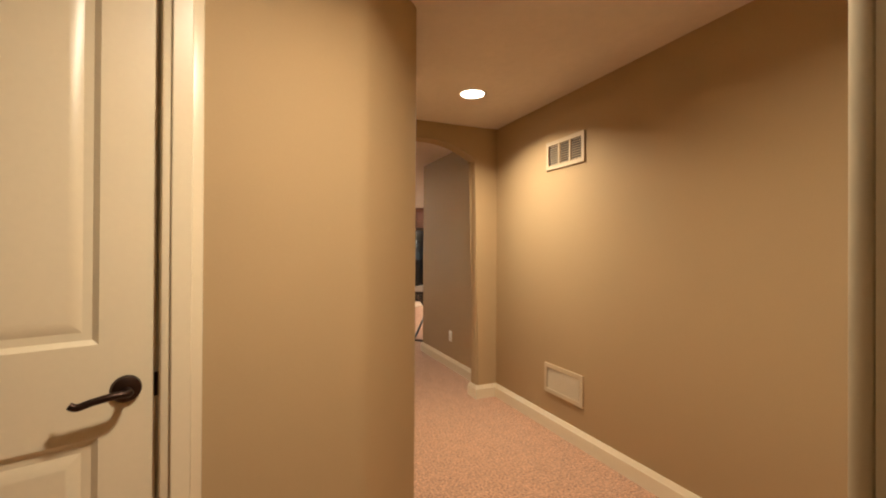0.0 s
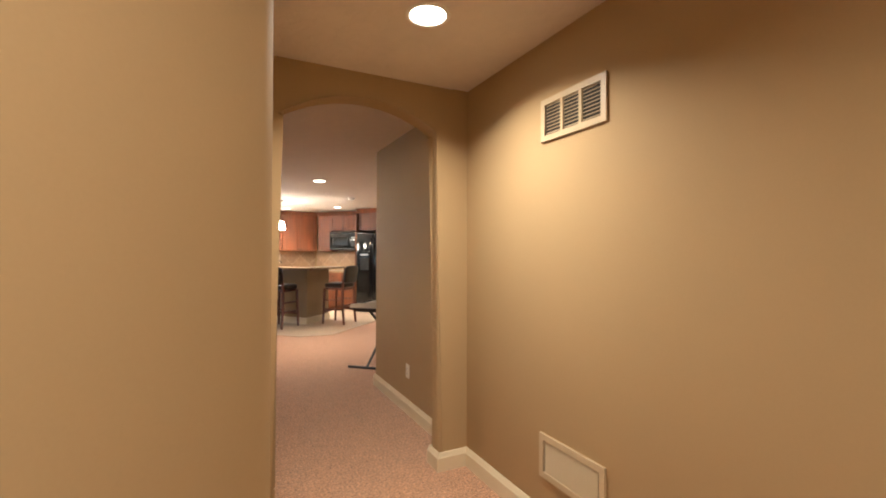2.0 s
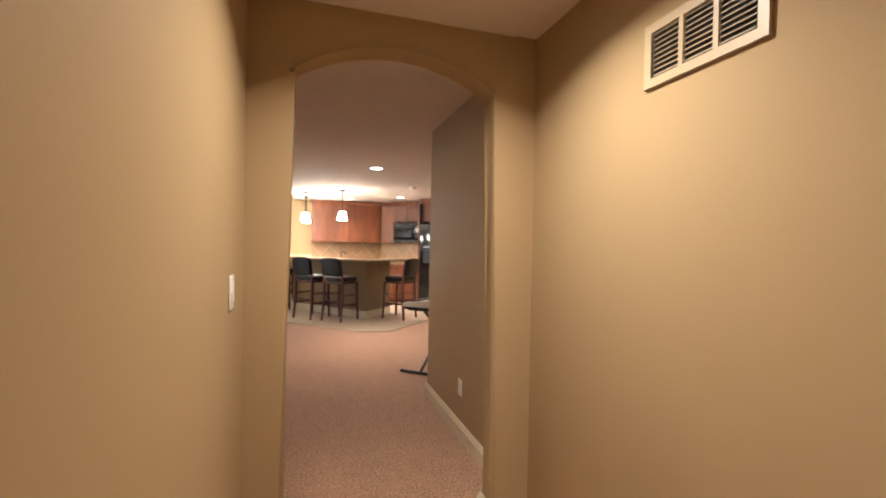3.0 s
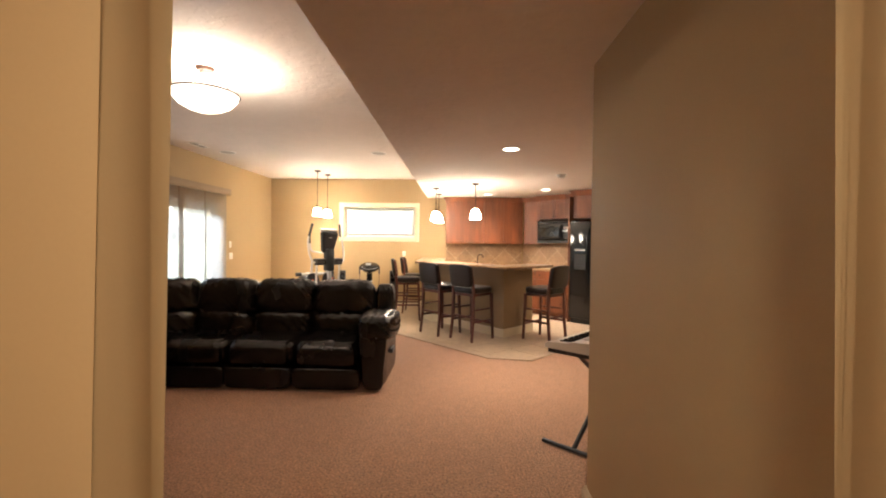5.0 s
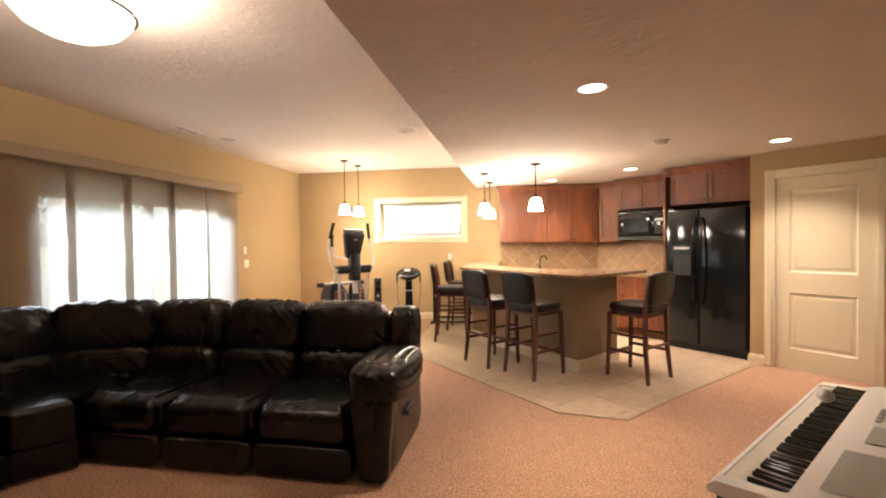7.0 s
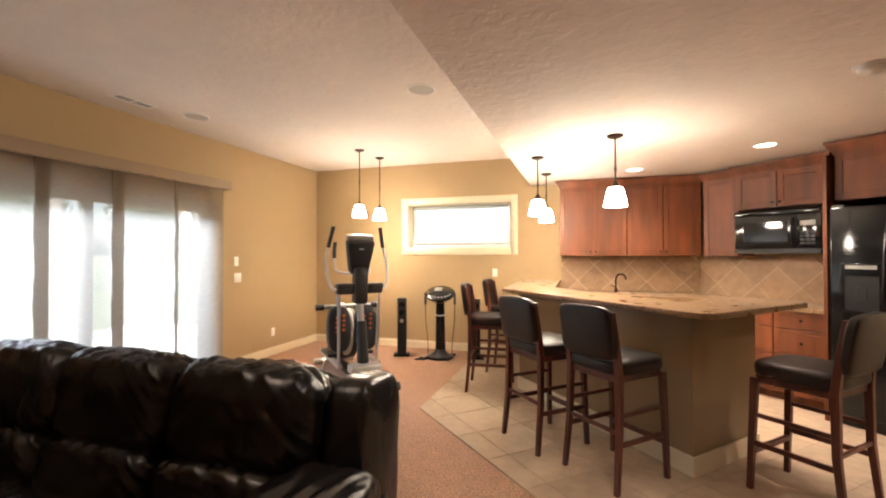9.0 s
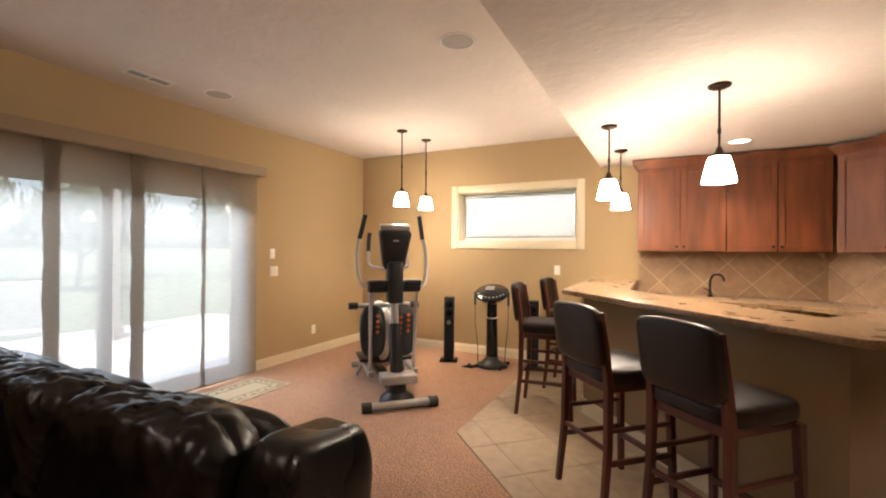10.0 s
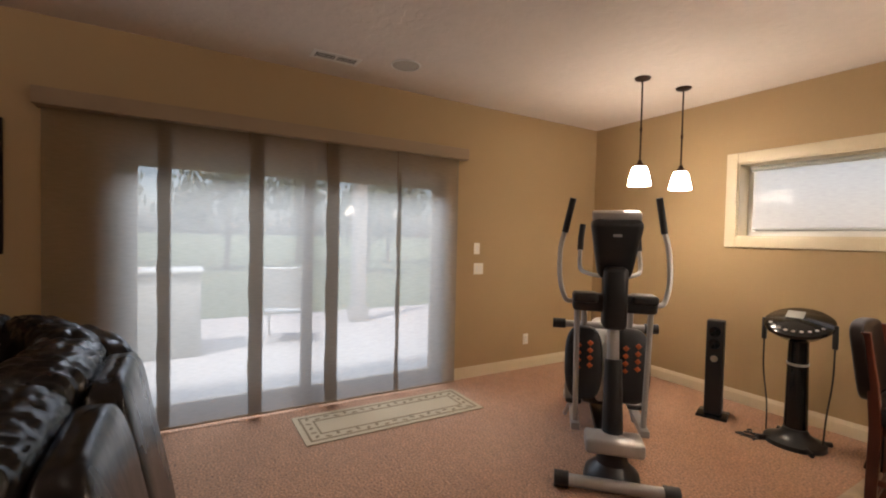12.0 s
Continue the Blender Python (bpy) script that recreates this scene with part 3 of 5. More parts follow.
# ---- wall plates, grilles ----
def plate(name, m, label, kind):
    ob = thing(name, m, label, "light switch" if kind != "outlet" else "power outlet")
    w = 0.115 if kind == "double" else 0.07
    part("cover", boxed(-w / 2, -0.006, -0.057, w / 2, 0.0, 0.057, bev=0.003, seg=2), IVORY, ob)
    if kind == "outlet":
        for z in (-0.02, 0.02):
            bm = boxed(-0.016, -0.0085, z - 0.013, 0.016, -0.0062, z + 0.013, bev=0.002)
            part("socket", bm, WHITE, ob)
            for x in (-0.006, 0.006):
                part("slot", boxed(x - 0.001, -0.0092, z - 0.004, x + 0.001, -0.0086, z + 0.005), BLACK, ob)
    else:
        for x in ((-0.023, 0.023) if kind == "double" else (0,)):
            part("rocker", boxed(x - 0.016, -0.010, -0.033, x + 0.016, -0.0062, 0.033, bev=0.002), WHITE, ob)
    return ob


plate("wall_outlet", pose(HALL_E - 0.0005, 4.36, 0.345, 0, 0, -90), "white duplex outlet low on the tan wall", "outlet")
plate("light_switch", pose(HALL_W + 0.0005, 3.07, 1.17, 0, 0, 90), "white rocker switch on the hall wall", "single")
plate("light_switch", pose(WEST + 0.0005, 10.585, 1.31, 0, 0, 90), "small white switch above a double switch", "single")
plate("light_switch", pose(WEST + 0.0005, 10.61, 1.105, 0, 0, 90), "white double switch beside the patio door", "double")
plate("wall_outlet", pose(WEST + 0.0005, 11.265, 0.32, 0, 0, 90), "white duplex outlet low beside the corner", "outlet")
plate("light_switch", pose(0.40, NORTH - 0.0005, 1.13), "white switch on the wall below the window", "single")


def grille(name, m, w, h, label, bays, louvres, material, tilt, deep=0.012):
    ob = thing(name, m, label, "air vent")
    bm = bmesh.new()
    b = 0.028
    box(bm, -w / 2, -deep, -h / 2, w / 2, 0, -h / 2 + b)
    box(bm, -w / 2, -deep, h / 2 - b, w / 2, 0, h / 2)
    box(bm, -w / 2, -deep, -h / 2 + b, -w / 2 + b, 0, h / 2 - b)
    box(bm, w / 2 - b, -deep, -h / 2 + b, w / 2, 0, h / 2 - b)
    step = (w - 2 * b) / bays
    for i in range(1, bays):
        x = -w / 2 + b + i * step
        box(bm, x - 0.008, -deep + 0.0005, -h / 2 + b, x + 0.008, 0, h / 2 - b)
    part("frame", bm, material, ob)
    part("backing", boxed(-w / 2 + b, -0.0015, -h / 2 + b, w / 2 - b, 0, h / 2 - b), BLACK, ob)
    data = None
    for i in range(bays):
        for k in range(louvres):
            z = -h / 2 + b + (k + 0.5) * (h - 2 * b) / louvres
            if data is None:
                bm = boxed(-step / 2 + 0.009, -deep * 0.42, -0.0008, step / 2 - 0.009, deep * 0.42, 0.0008)
                bm.transform(pose(0, 0, 0, tilt, 0, 0))
                data = mesh_of("slat", bm, material)
            s = new("slat", data)
            s.parent = ob
            s.location = (-w / 2 + b + (i + 0.5) * step, -deep * 0.52, z)
    return ob


face_w = lambda y, z: pose(HALL_E - 0.0005, y, z, 0, 0, -90)
grille("return_grille", face_w(2.452, 1.95), 0.40, 0.20, "tan painted return-air grille with three louvred bays", 3, 9, VENT, 40)
grille("floor_register", face_w(2.462, 0.365), 0.40, 0.205, "tan painted register low on the hall wall", 1, 14, VENT, 60)
grille("ceiling_vent", pose(-2.15, 9.0, HIGH - 0.0005, 90, 0, 90), 0.36, 0.15, "white ceiling air register with dark slots", 2, 3, WHITE, 20, 0.005)


# ---- ceiling fittings ----
def can_light(x, y, z, watts, spread=100, color=SOFT):
    ob = thing("recessed_light", pose(x, y, z), "lit recessed ceiling light with a white trim ring", "recessed light", "recessed lights")
    part("trim_ring", lathed([(0.078, -0.001), (0.082, -0.005), (0.095, -0.004), (0.098, -0.0005)], 32), WHITE, ob)
    part("lens", lathed([(0.0, -0.003), (0.05, -0.003), (0.077, -0.002)], 32), CAN_GLOW, ob)
    lamp("can_lamp", "AREA", (x, y, z - 0.012), watts, 0.14, color, spread)


can_light(1.655, 2.69, LOW, CAN_HALL, 140, WARM)
for x, y in ((2.07, 7.29), (4.09, 9.17), (3.095, 10.65), (2.138, 11.5)):
    can_light(x, y, LOW, CAN)
can_light(0.80, 0.60, LOW, CAN_LOBBY, 160, WARM)

for x, y in ((0.335, 9.52), (-1.99, 9.50)):
    ob = thing("ceiling_speaker", pose(x, y, HIGH), "round white ceiling speaker", "speaker", "ceiling speakers")
    part("rim", lathed([(0.104, -0.001), (0.106, -0.007), (0.115, -0.006), (0.118, -0.0005)], 36), WHITE, ob)
    part("mesh_cover", lathed([(0.0, -0.004), (0.08, -0.004), (0.103, -0.003)], 36), SPEAKER_MESH, ob, "grey perforated speaker cover")

ob = thing("smoke_detector", pose(2.955, 8.92, LOW), "round white smoke detector on the ceiling", "smoke detector")
part("base", lathed([(0.0, -0.012), (0.07, -0.012), (0.072, -0.0005)], 32), WHITE, ob)
part("housing", lathed([(0.0, -0.045), (0.035, -0.044), (0.05, -0.034), (0.055, -0.0125)], 32), WHITE, ob)


def pendant(x, y, z, bottom):
    """A stem pendant with a flared opal shade, hung from the ceiling at z."""
    ob = thing("pendant_lamp", pose(x, y, bottom), "lit pendant with white glass shade on a bronze stem", "pendant lamp", "pendant lamps")
    top = z - bottom
    part("canopy", lathed([(0.0, top - 0.028), (0.03, top - 0.026), (0.058, top - 0.014), (0.062, top - 0.0005)], 28), BRONZE, ob)
    part("stem", tubed([(0, 0, 0.185), (0, 0, top - 0.027)], 0.0065), BRONZE, ob)
    part("socket_cap", lathed([(0.0, 0.21), (0.012, 0.205), (0.022, 0.18), (0.036, 0.158), (0.036, 0.150)], 24), BRONZE, ob)
    part("coupling", tubed([(0, 0, top * 0.5), (0, 0, top * 0.5 + 0.03)], 0.010), BRONZE, ob)
    part("shade", lathed([(0.030, 0.149), (0.052, 0.145), (0.062, 0.12), (0.078, 0.05), (0.088, 0.0), (0.085, 0.0), (0.075, 0.05), (0.058, 0.12), (0.03, 0.140)], 32), SHADE_GLOW, ob, "lit white glass shade")
    lamp("pendant_bulb", "POINT", (x, y, bottom + 0.03), PENDANT_W, 0.03, SOFT)


for x, y, z, b in ((-1.147, 11.21, HIGH, 1.875), (-1.10, 11.70, HIGH, 1.875), (1.168, 10.53, LOW, 1.775), (1.18, 11.45, LOW, 1.775), (1.831, 9.907, LOW, 1.775)):
    pendant(x, y, z, b)

LX, LY = -0.43, 6.25
ob = thing("bowl_ceiling_light", pose(LX, LY, HIGH), "lit semi-flush ceiling light with a frosted glass bowl", "ceiling light")
part("canopy", lathed([(0.0, -0.03), (0.06, -0.028), (0.075, -0.0005)], 32), BRONZE, ob)
part("bowl", lathed([(0.0, -0.345), (0.06, -0.340), (0.13, -0.318), (0.19, -0.285), (0.232, -0.235), (0.24, -0.20), (0.235, -0.20), (0.22, -0.24), (0.18, -0.28), (0.12, -0.31), (0.0, -0.335)], 48), BOWL_GLOW, ob, "glowing frosted glass bowl")
ring = [(0.247 * math.cos(a), 0.247 * math.sin(a), -0.205) for a in (2 * math.pi * k / 48 for k in range(49))]
part("ring", tubed(ring, 0.007, 8), BRONZE, ob)
for k in range(3):
    a = radians(40 + 120 * k)
    part("arm", tubed([(0.05 * math.cos(a), 0.05 * math.sin(a), -0.03), (0.245 * math.cos(a), 0.245 * math.sin(a), -0.20)], 0.005, 8), BRONZE, ob)
lamp("bowl_bulb", "POINT", (LX, LY, HIGH - 0.17), BOWL_W, 0.06, SOFT)


# ---- bar ----
BA, BB, BC = Vector((0.80, 10.62)), Vector((2.27, 9.06)), Vector((3.10, 9.94))
ux, uy = (BB - BA).normalized(), (BC - BB).normalized()


def off(p, d, s):
    return (p.x + d.x * s, p.y + d.y * s)


nl = Vector((-ux.y, ux.x))
nr = Vector((-uy.y, uy.x))
corner = [BB - ux * 0.16, BB - ux * 0.07 + uy * 0.015, BB + uy * 0.07 - ux * 0.015, BB + uy * 0.16]
IN = 0.50
A2 = BA + Vector((IN, 0.28))
B2 = BB + nl * IN + nr * IN
outline = [(0.80, NORTH - 0.002)] + [tuple(BA)] + [tuple(c) for c in corner] + [tuple(BC), off(BC, nr, IN), tuple(B2), tuple(A2), (0.80 + IN, NORTH - 0.002)]
bar = thing("bar_counter", pose(0, 0, 0), "raised angled bar with satin olive-brown base below granite", "bar")
bm = prism(bmesh.new(), outline, 1.012, 1.05)
bmesh.ops.bevel(bm, geom=[e for e in bm.edges if abs(e.verts[0].co.z - e.verts[1].co.z) < 1e-5], offset=0.008, segments=3, profile=0.5, affect="EDGES")
top = tagged(new("granite_bar_top", mesh_of("granite_bar_top", bm, GRANITE, 30)), "polished brown granite slab on the angled bar", "countertop")
b_corner = BB + nl * 0.14 + nr * 0.19
fA, fC = BA + nl * 0.14 + Vector((0.05, 0.06)), b_corner + uy * 0.74
body = [(fA.x, NORTH - 0.002), tuple(fA), tuple(b_corner), tuple(fC), off(fC, nr, 0.14), tuple(b_corner + nl * 0.14 + nr * 0.14), tuple(fA + Vector((0.14, 0.06))), (fA.x + 0.14, NORTH - 0.002)]
part("base", prism(bmesh.new(), body, 0.0, 1.011), BAR_PAINT, bar, "satin olive-brown painted bar base")
bp = [Vector(body[0]), Vector(body[1]), Vector(body[2]), Vector(body[3])]


def strip(points, h, t, z0=0.0):
    bm = bmesh.new()
    for a, b in zip(points, points[1:]):
        d = (b - a).normalized()
        n = Vector((d.y, -d.x))
        pa, pb = a - d * 0.0, b + d * t
        prism(bm, [tuple(pa + n * 0.001), tuple(pb + n * 0.001), tuple(pb + n * (t + 0.001)), tuple(pa + n * (t + 0.001))], z0, z0 + h)
    bmesh.ops.recalc_face_normals(bm, faces=bm.faces[:])
    return bm


part("baseboard", strip([bp[0] - Vector((0, 0.3)), bp[1], bp[2], bp[3]], 0.13, 0.016), TRIM, bar, "cream bar baseboard")


# ---- cabinets ----
def shaker(parent, x0, x1, z0, z1, y, knob=None, rail=0.055):
    """A shaker door, its face towards -y at y."""
    bm = bmesh.new()
    box(bm, x0, y, z0, x0 + rail, y + 0.02, z1, bev=0.002)
    box(bm, x1 - rail, y, z0, x1, y + 0.02, z1, bev=0.002)
    box(bm, x0 + rail, y, z0, x1 - rail, y + 0.02, z0 + rail, bev=0.002)
    box(bm, x0 + rail, y, z1 - rail, x1 - rail, y + 0.02, z1, bev=0.002)
    door = part("door", bm, WOOD, parent)
    part("door_panel", boxed(x0 + rail - 0.002, y + 0.010, z0 + rail - 0.002, x1 - rail + 0.002, y + 0.018, z1 - rail + 0.002), WOOD, door)
    if knob:
        kb = lathed([(0.0, 0.026), (0.010, 0.025), (0.014, 0.018), (0.006, 0.010), (0.006, 0.0)], 16)
        kb.transform(pose(knob[0], y, knob[1], 90, 0, 0))
        part("knob", kb, BRONZE, door, "dark bronze knob")
    return door


def crown(x0, x1, y, depth, z0, z1):
    """Cornice along the front, with short returns."""
    bm = bmesh.new()
    prof = [(0.0, z0), (0.008, z0), (0.012, z0 + 0.02), (0.022, z0 + 0.035), (0.045, z1 - 0.03), (0.055, z1 - 0.018), (0.055, z1), (0.0, z1)]
    rows = [[bm.verts.new(p) for p in ((x0 - o, y + depth, z), (x0 - o, y - o, z), (x1 + o, y - o, z), (x1 + o, y + depth, z))] for o, z in prof]
    for a, b in zip(rows, rows[1:]):
        for k in range(3):
            bm.faces.new((a[k], a[k + 1], b[k + 1], b[k]))
    bmesh.ops.recalc_face_normals(bm, faces=bm.faces[:])
    return bm


def wall_cabinet(m, x0, x1, z0, z1, depth, doors, top, label, knob_low=True):
    """A wall cabinet whose back lies on y = 0 of m, front towards -y."""
    ob = thing("wall_cabinet", m, label, "cabinet", "kitchen wall cabinets")
    y = -depth
    part("body", boxed(x0, y + 0.021, z0, x1, 0, z1, bev=0.002), WOOD, ob)
    w = (x1 - x0) / doors
    for i in range(doors):
        a, b = x0 + i * w + 0.004, x0 + (i + 1) * w - 0.004
        kx = (b - 0.028) if i % 2 == 0 else (a + 0.028)
        shaker(ob, a, b, z0 + 0.006, z1 - 0.006, y, (kx, z0 + 0.05))
    if top:
        part("crown", crown(x0, x1, y + 0.02, depth - 0.03, z1 - 0.004, top), WOOD, ob)
    return ob


CAB = "reddish-brown stained wood wall cabinet with shaker doors"
BACKW = pose(0, NORTH - 0.001, 0)
wall_cabinet(BACKW, 1.31, 2.10, 1.37, 2.235, 0.33, 2, LOW - 0.012, CAB)
wall_cabinet(BACKW, 2.104, 2.905, 1.37, 2.235, 0.33, 2, LOW - 0.012, CAB)
DB = DIAG @ pose(0, BACK - 0.001, 0)
wall_cabinet(DB, -1.37, -0.985, 1.37, 2.225, 0.30, 1, LOW - 0.02, "narrow reddish-brown wall cabinet in the angled corner")
wall_cabinet(DB, -0.98, -0.21, 1.86, 2.225, 0.36, 2, LOW - 0.012, "short reddish-brown cabinet above the microwave")
wall_cabinet(DB, -0.005, 0.925, 1.84, 2.225, 0.72, 2, LOW - 0.010, "deep reddish-brown cabinet above the refrigerator")
ob = thing("end_panel", DIAG, "tall reddish-brown stained panel beside the refrigerator", "cabinet panel")
part("panel", boxed(-0.05, 0.02, 0.0, -0.022, BACK - 0.002, 2.22, bev=0.002), WOOD, ob)

# base cabinets and worktops along the walls
for x0, x1 in ((1.35, 2.0), (2.004, 2.62)):
    ob = thing("base_cabinet", BACKW, "reddish-brown stained base cabinet below the worktop", "cabinet", "kitchen base cabinets")
    part("body", boxed(x0, -0.58, 0.09, x1, 0, 0.868), WOOD, ob)
    part("toe_kick", boxed(x0, -0.52, 0.0, x1, 0, 0.0895), WOOD, ob)
    shaker(ob, x0 + 0.004, x1 - 0.004, 0.10, 0.70, -0.601, (x1 - 0.04, 0.66))
    part("drawer_front", boxed(x0 + 0.004, -0.601, 0.71, x1 - 0.004, -0.581, 0.862, bev=0.002), WOOD, ob)
ob = thing("base_cabinet", DB, "reddish-brown stained drawer cabinet beside the refrigerator", "cabinet", "kitchen base cabinets")
x0, x1 = -0.98, -0.06
part("body", boxed(x0, -0.58, 0.09, x1, 0, 0.868), WOOD, ob)
part("toe_kick", boxed(x0, -0.52, 0.0, x1, 0, 0.0895), WOOD, ob)
for c in range(2):
    a = x0 + c * 0.46
    for z0, z1 in ((0.71, 0.86), (0.46, 0.70), (0.10, 0.45)):
        bm = boxed(a + 0.006, -0.601, z0, a + 0.454, -0.581, z1, bev=0.003)
        box(bm, a + 0.05, -0.604, z0 + 0.035, a + 0.41, -0.600, z1 - 0.035, bev=0.002)
        d = part("drawer_front", bm, WOOD, ob)
        kb = lathed([(0.0, 0.026), (0.010, 0.025), (0.014, 0.018), (0.006, 0.010), (0.006, 0.0)], 16)
        kb.transform(pose(a + 0.23, -0.604, (z0 + z1) / 2, 90, 0, 0))
        part("knob", kb, BRONZE, d, "dark bronze knob")
c0, c1 = diag(-0.06, BACK - 0.63), diag(-0.06, BACK - 0.002)
c2 = diag(-0.98, BACK - 0.63)
bm = prism(bmesh.new(), [(1.325, NORTH - 0.002), (1.325, NORTH - 0.63), (2.62, NORTH - 0.63), c2, c0, c1, (2.945, NORTH - 0.002)], 0.87, 0.908)
tagged(new("granite_worktop", mesh_of("granite_worktop", bm, GRANITE, 30)), "polished brown granite worktop below the tiled wall", "countertop")

# faucet
ob = thing("faucet", pose(1.985, NORTH - 0.14, 0.908), "bronze gooseneck faucet on the granite worktop", "faucet")
part("base", lathed([(0.026, 0.0), (0.026, 0.012), (0.016, 0.03), (0.014, 0.06)], 20), BRONZE, ob)
part("spout", tubed(smooth_line([(0, 0, 0.05), (0, 0, 0.16), (0.02, -0.01, 0.215), (0.06, -0.03, 0.232), (0.10, -0.05, 0.212), (0.115, -0.058, 0.165)], 6), 0.011), BRONZE, ob)
part("lever", tubed([(0.0, 0, 0.06), (-0.06, -0.02, 0.09)], 0.006), BRONZE, ob)

# microwave
mw = thing("microwave", DB @ pose(-0.975, 0, 1.395), "black over-range microwave below a short cabinet", "microwave")
W, H, D = 0.76, 0.435, 0.40
part("body", boxed(0, -D + 0.03, 0, W, 0, H, bev=0.006), BLACK, mw)
door = part("door", boxed(0.004, -D, 0.05, W * 0.74, -D + 0.029, H - 0.055, bev=0.006, seg=2), BLACK_GLOSS, mw)
part("window", boxed(0.09, -D - 0.003, 0.12, W * 0.74 - 0.07, -D - 0.0005, H - 0.12, bev=0.001), DARK_GLASS, door, "dark glass oven window")
cp = part("control_panel", boxed(W * 0.745, -D, 0.05, W - 0.004, -D + 0.029, H - 0.055, bev=0.006, seg=2), BLACK_GLOSS, mw)
for i in range(4):
    for k in range(3):
        part("button", boxed(W * 0.78 + k * 0.042, -D - 0.0025, 0.09 + i * 0.034, W * 0.78 + k * 0.042 + 0.032, -D - 0.0005, 0.112 + i * 0.034), BLACK, cp)
part("display", boxed(W * 0.78, -D - 0.0025, 0.27, W * 0.78 + 0.12, -D - 0.0005, 0.315), GREY, cp, "pale grey display")
part("top_vent", boxed(0.004, -D - 0.012, H - 0.05, W - 0.004, -D + 0.029, H - 0.003, bev=0.012, seg=3), BLACK_GLOSS, mw)
part("handle", tubed(smooth_line([(W * 0.71, -D, 0.08), (W * 0.71, -D - 0.04, 0.11), (W * 0.71, -D - 0.045, 0.22), (W * 0.71, -D - 0.04, 0.32), (W * 0.71, -D, 0.35)], 5), 0.011), BLACK_GLOSS, mw)
part("bottom_lip", boxed(0.004, -D - 0.004, 0.003, W - 0.004, -D + 0.029, 0.046, bev=0.004), BLACK, mw)

# refrigerator
fr = thing("refrigerator", DIAG @ pose(0.0, 0.0, 0.0), "black side-by-side refrigerator with ice dispenser", "refrigerator")
W, H = 0.91, 1.775
part("body", boxed(0, 0.075, 0.03, W, 0.76, H - 0.01, bev=0.004), BLACK, fr)
part("base_grille", boxed(0.01, 0.05, 0.0, W - 0.01, 0.074, 0.09), BLACK, fr)
split = 0.40
for a, b in ((0.0, split - 0.004), (split + 0.004, W)):
    d = part("door", boxed(a, 0.0, 0.10, b, 0.068, H, bev=0.014, seg=3), BLACK_GLOSS, fr)
    hx = b - 0.035 if a == 0 else a + 0.035
    s = -1 if a == 0 else 1
    part("handle", tubed(smooth_line([(hx, 0.0, 0.62), (hx, -0.035, 0.66), (hx + s * 0.004, -0.055, 0.85), (hx + s * 0.012, -0.060, 1.10), (hx + s * 0.004, -0.055, 1.40), (hx, -0.035, 1.62), (hx, 0.0, 1.66)], 6), 0.014), BLACK_GLOSS, d)
    if a == 0:
        bm = bmesh.new()
        box(bm, 0.07, -0.012, 0.92, 0.095, -0.0005, 1.32, bev=0.003)
        box(bm, 0.305, -0.012, 0.92, 0.33, -0.0005, 1.32, bev=0.003)
        box(bm, 0.095, -0.012, 1.22, 0.305, -0.0005, 1.32, bev=0.003)
        box(bm, 0.095, -0.020, 0.92, 0.305, -0.0005, 0.95, bev=0.003)
        disp = part("dispenser", bm, BLACK_GLOSS, d, "black ice and water dispenser")
        part("recess", boxed(0.095, -0.004, 0.95, 0.305, -0.0005, 1.22), BLACK, disp)
        part("control_strip", boxed(0.105, -0.016, 1.275, 0.295, -0.0125, 1.305), SILVER, disp, "silver control strip")
        part("paddle", boxed(0.17, -0.011, 1.03, 0.23, -0.0045, 1.14, bev=0.002), BLACK, disp)
for x in (0.05, W - 0.05):
    part("hinge_cover", boxed(x - 0.04, 0.02, H + 0.0005, x + 0.04, 0.10, H + 0.02, bev=0.004), BLACK, fr)


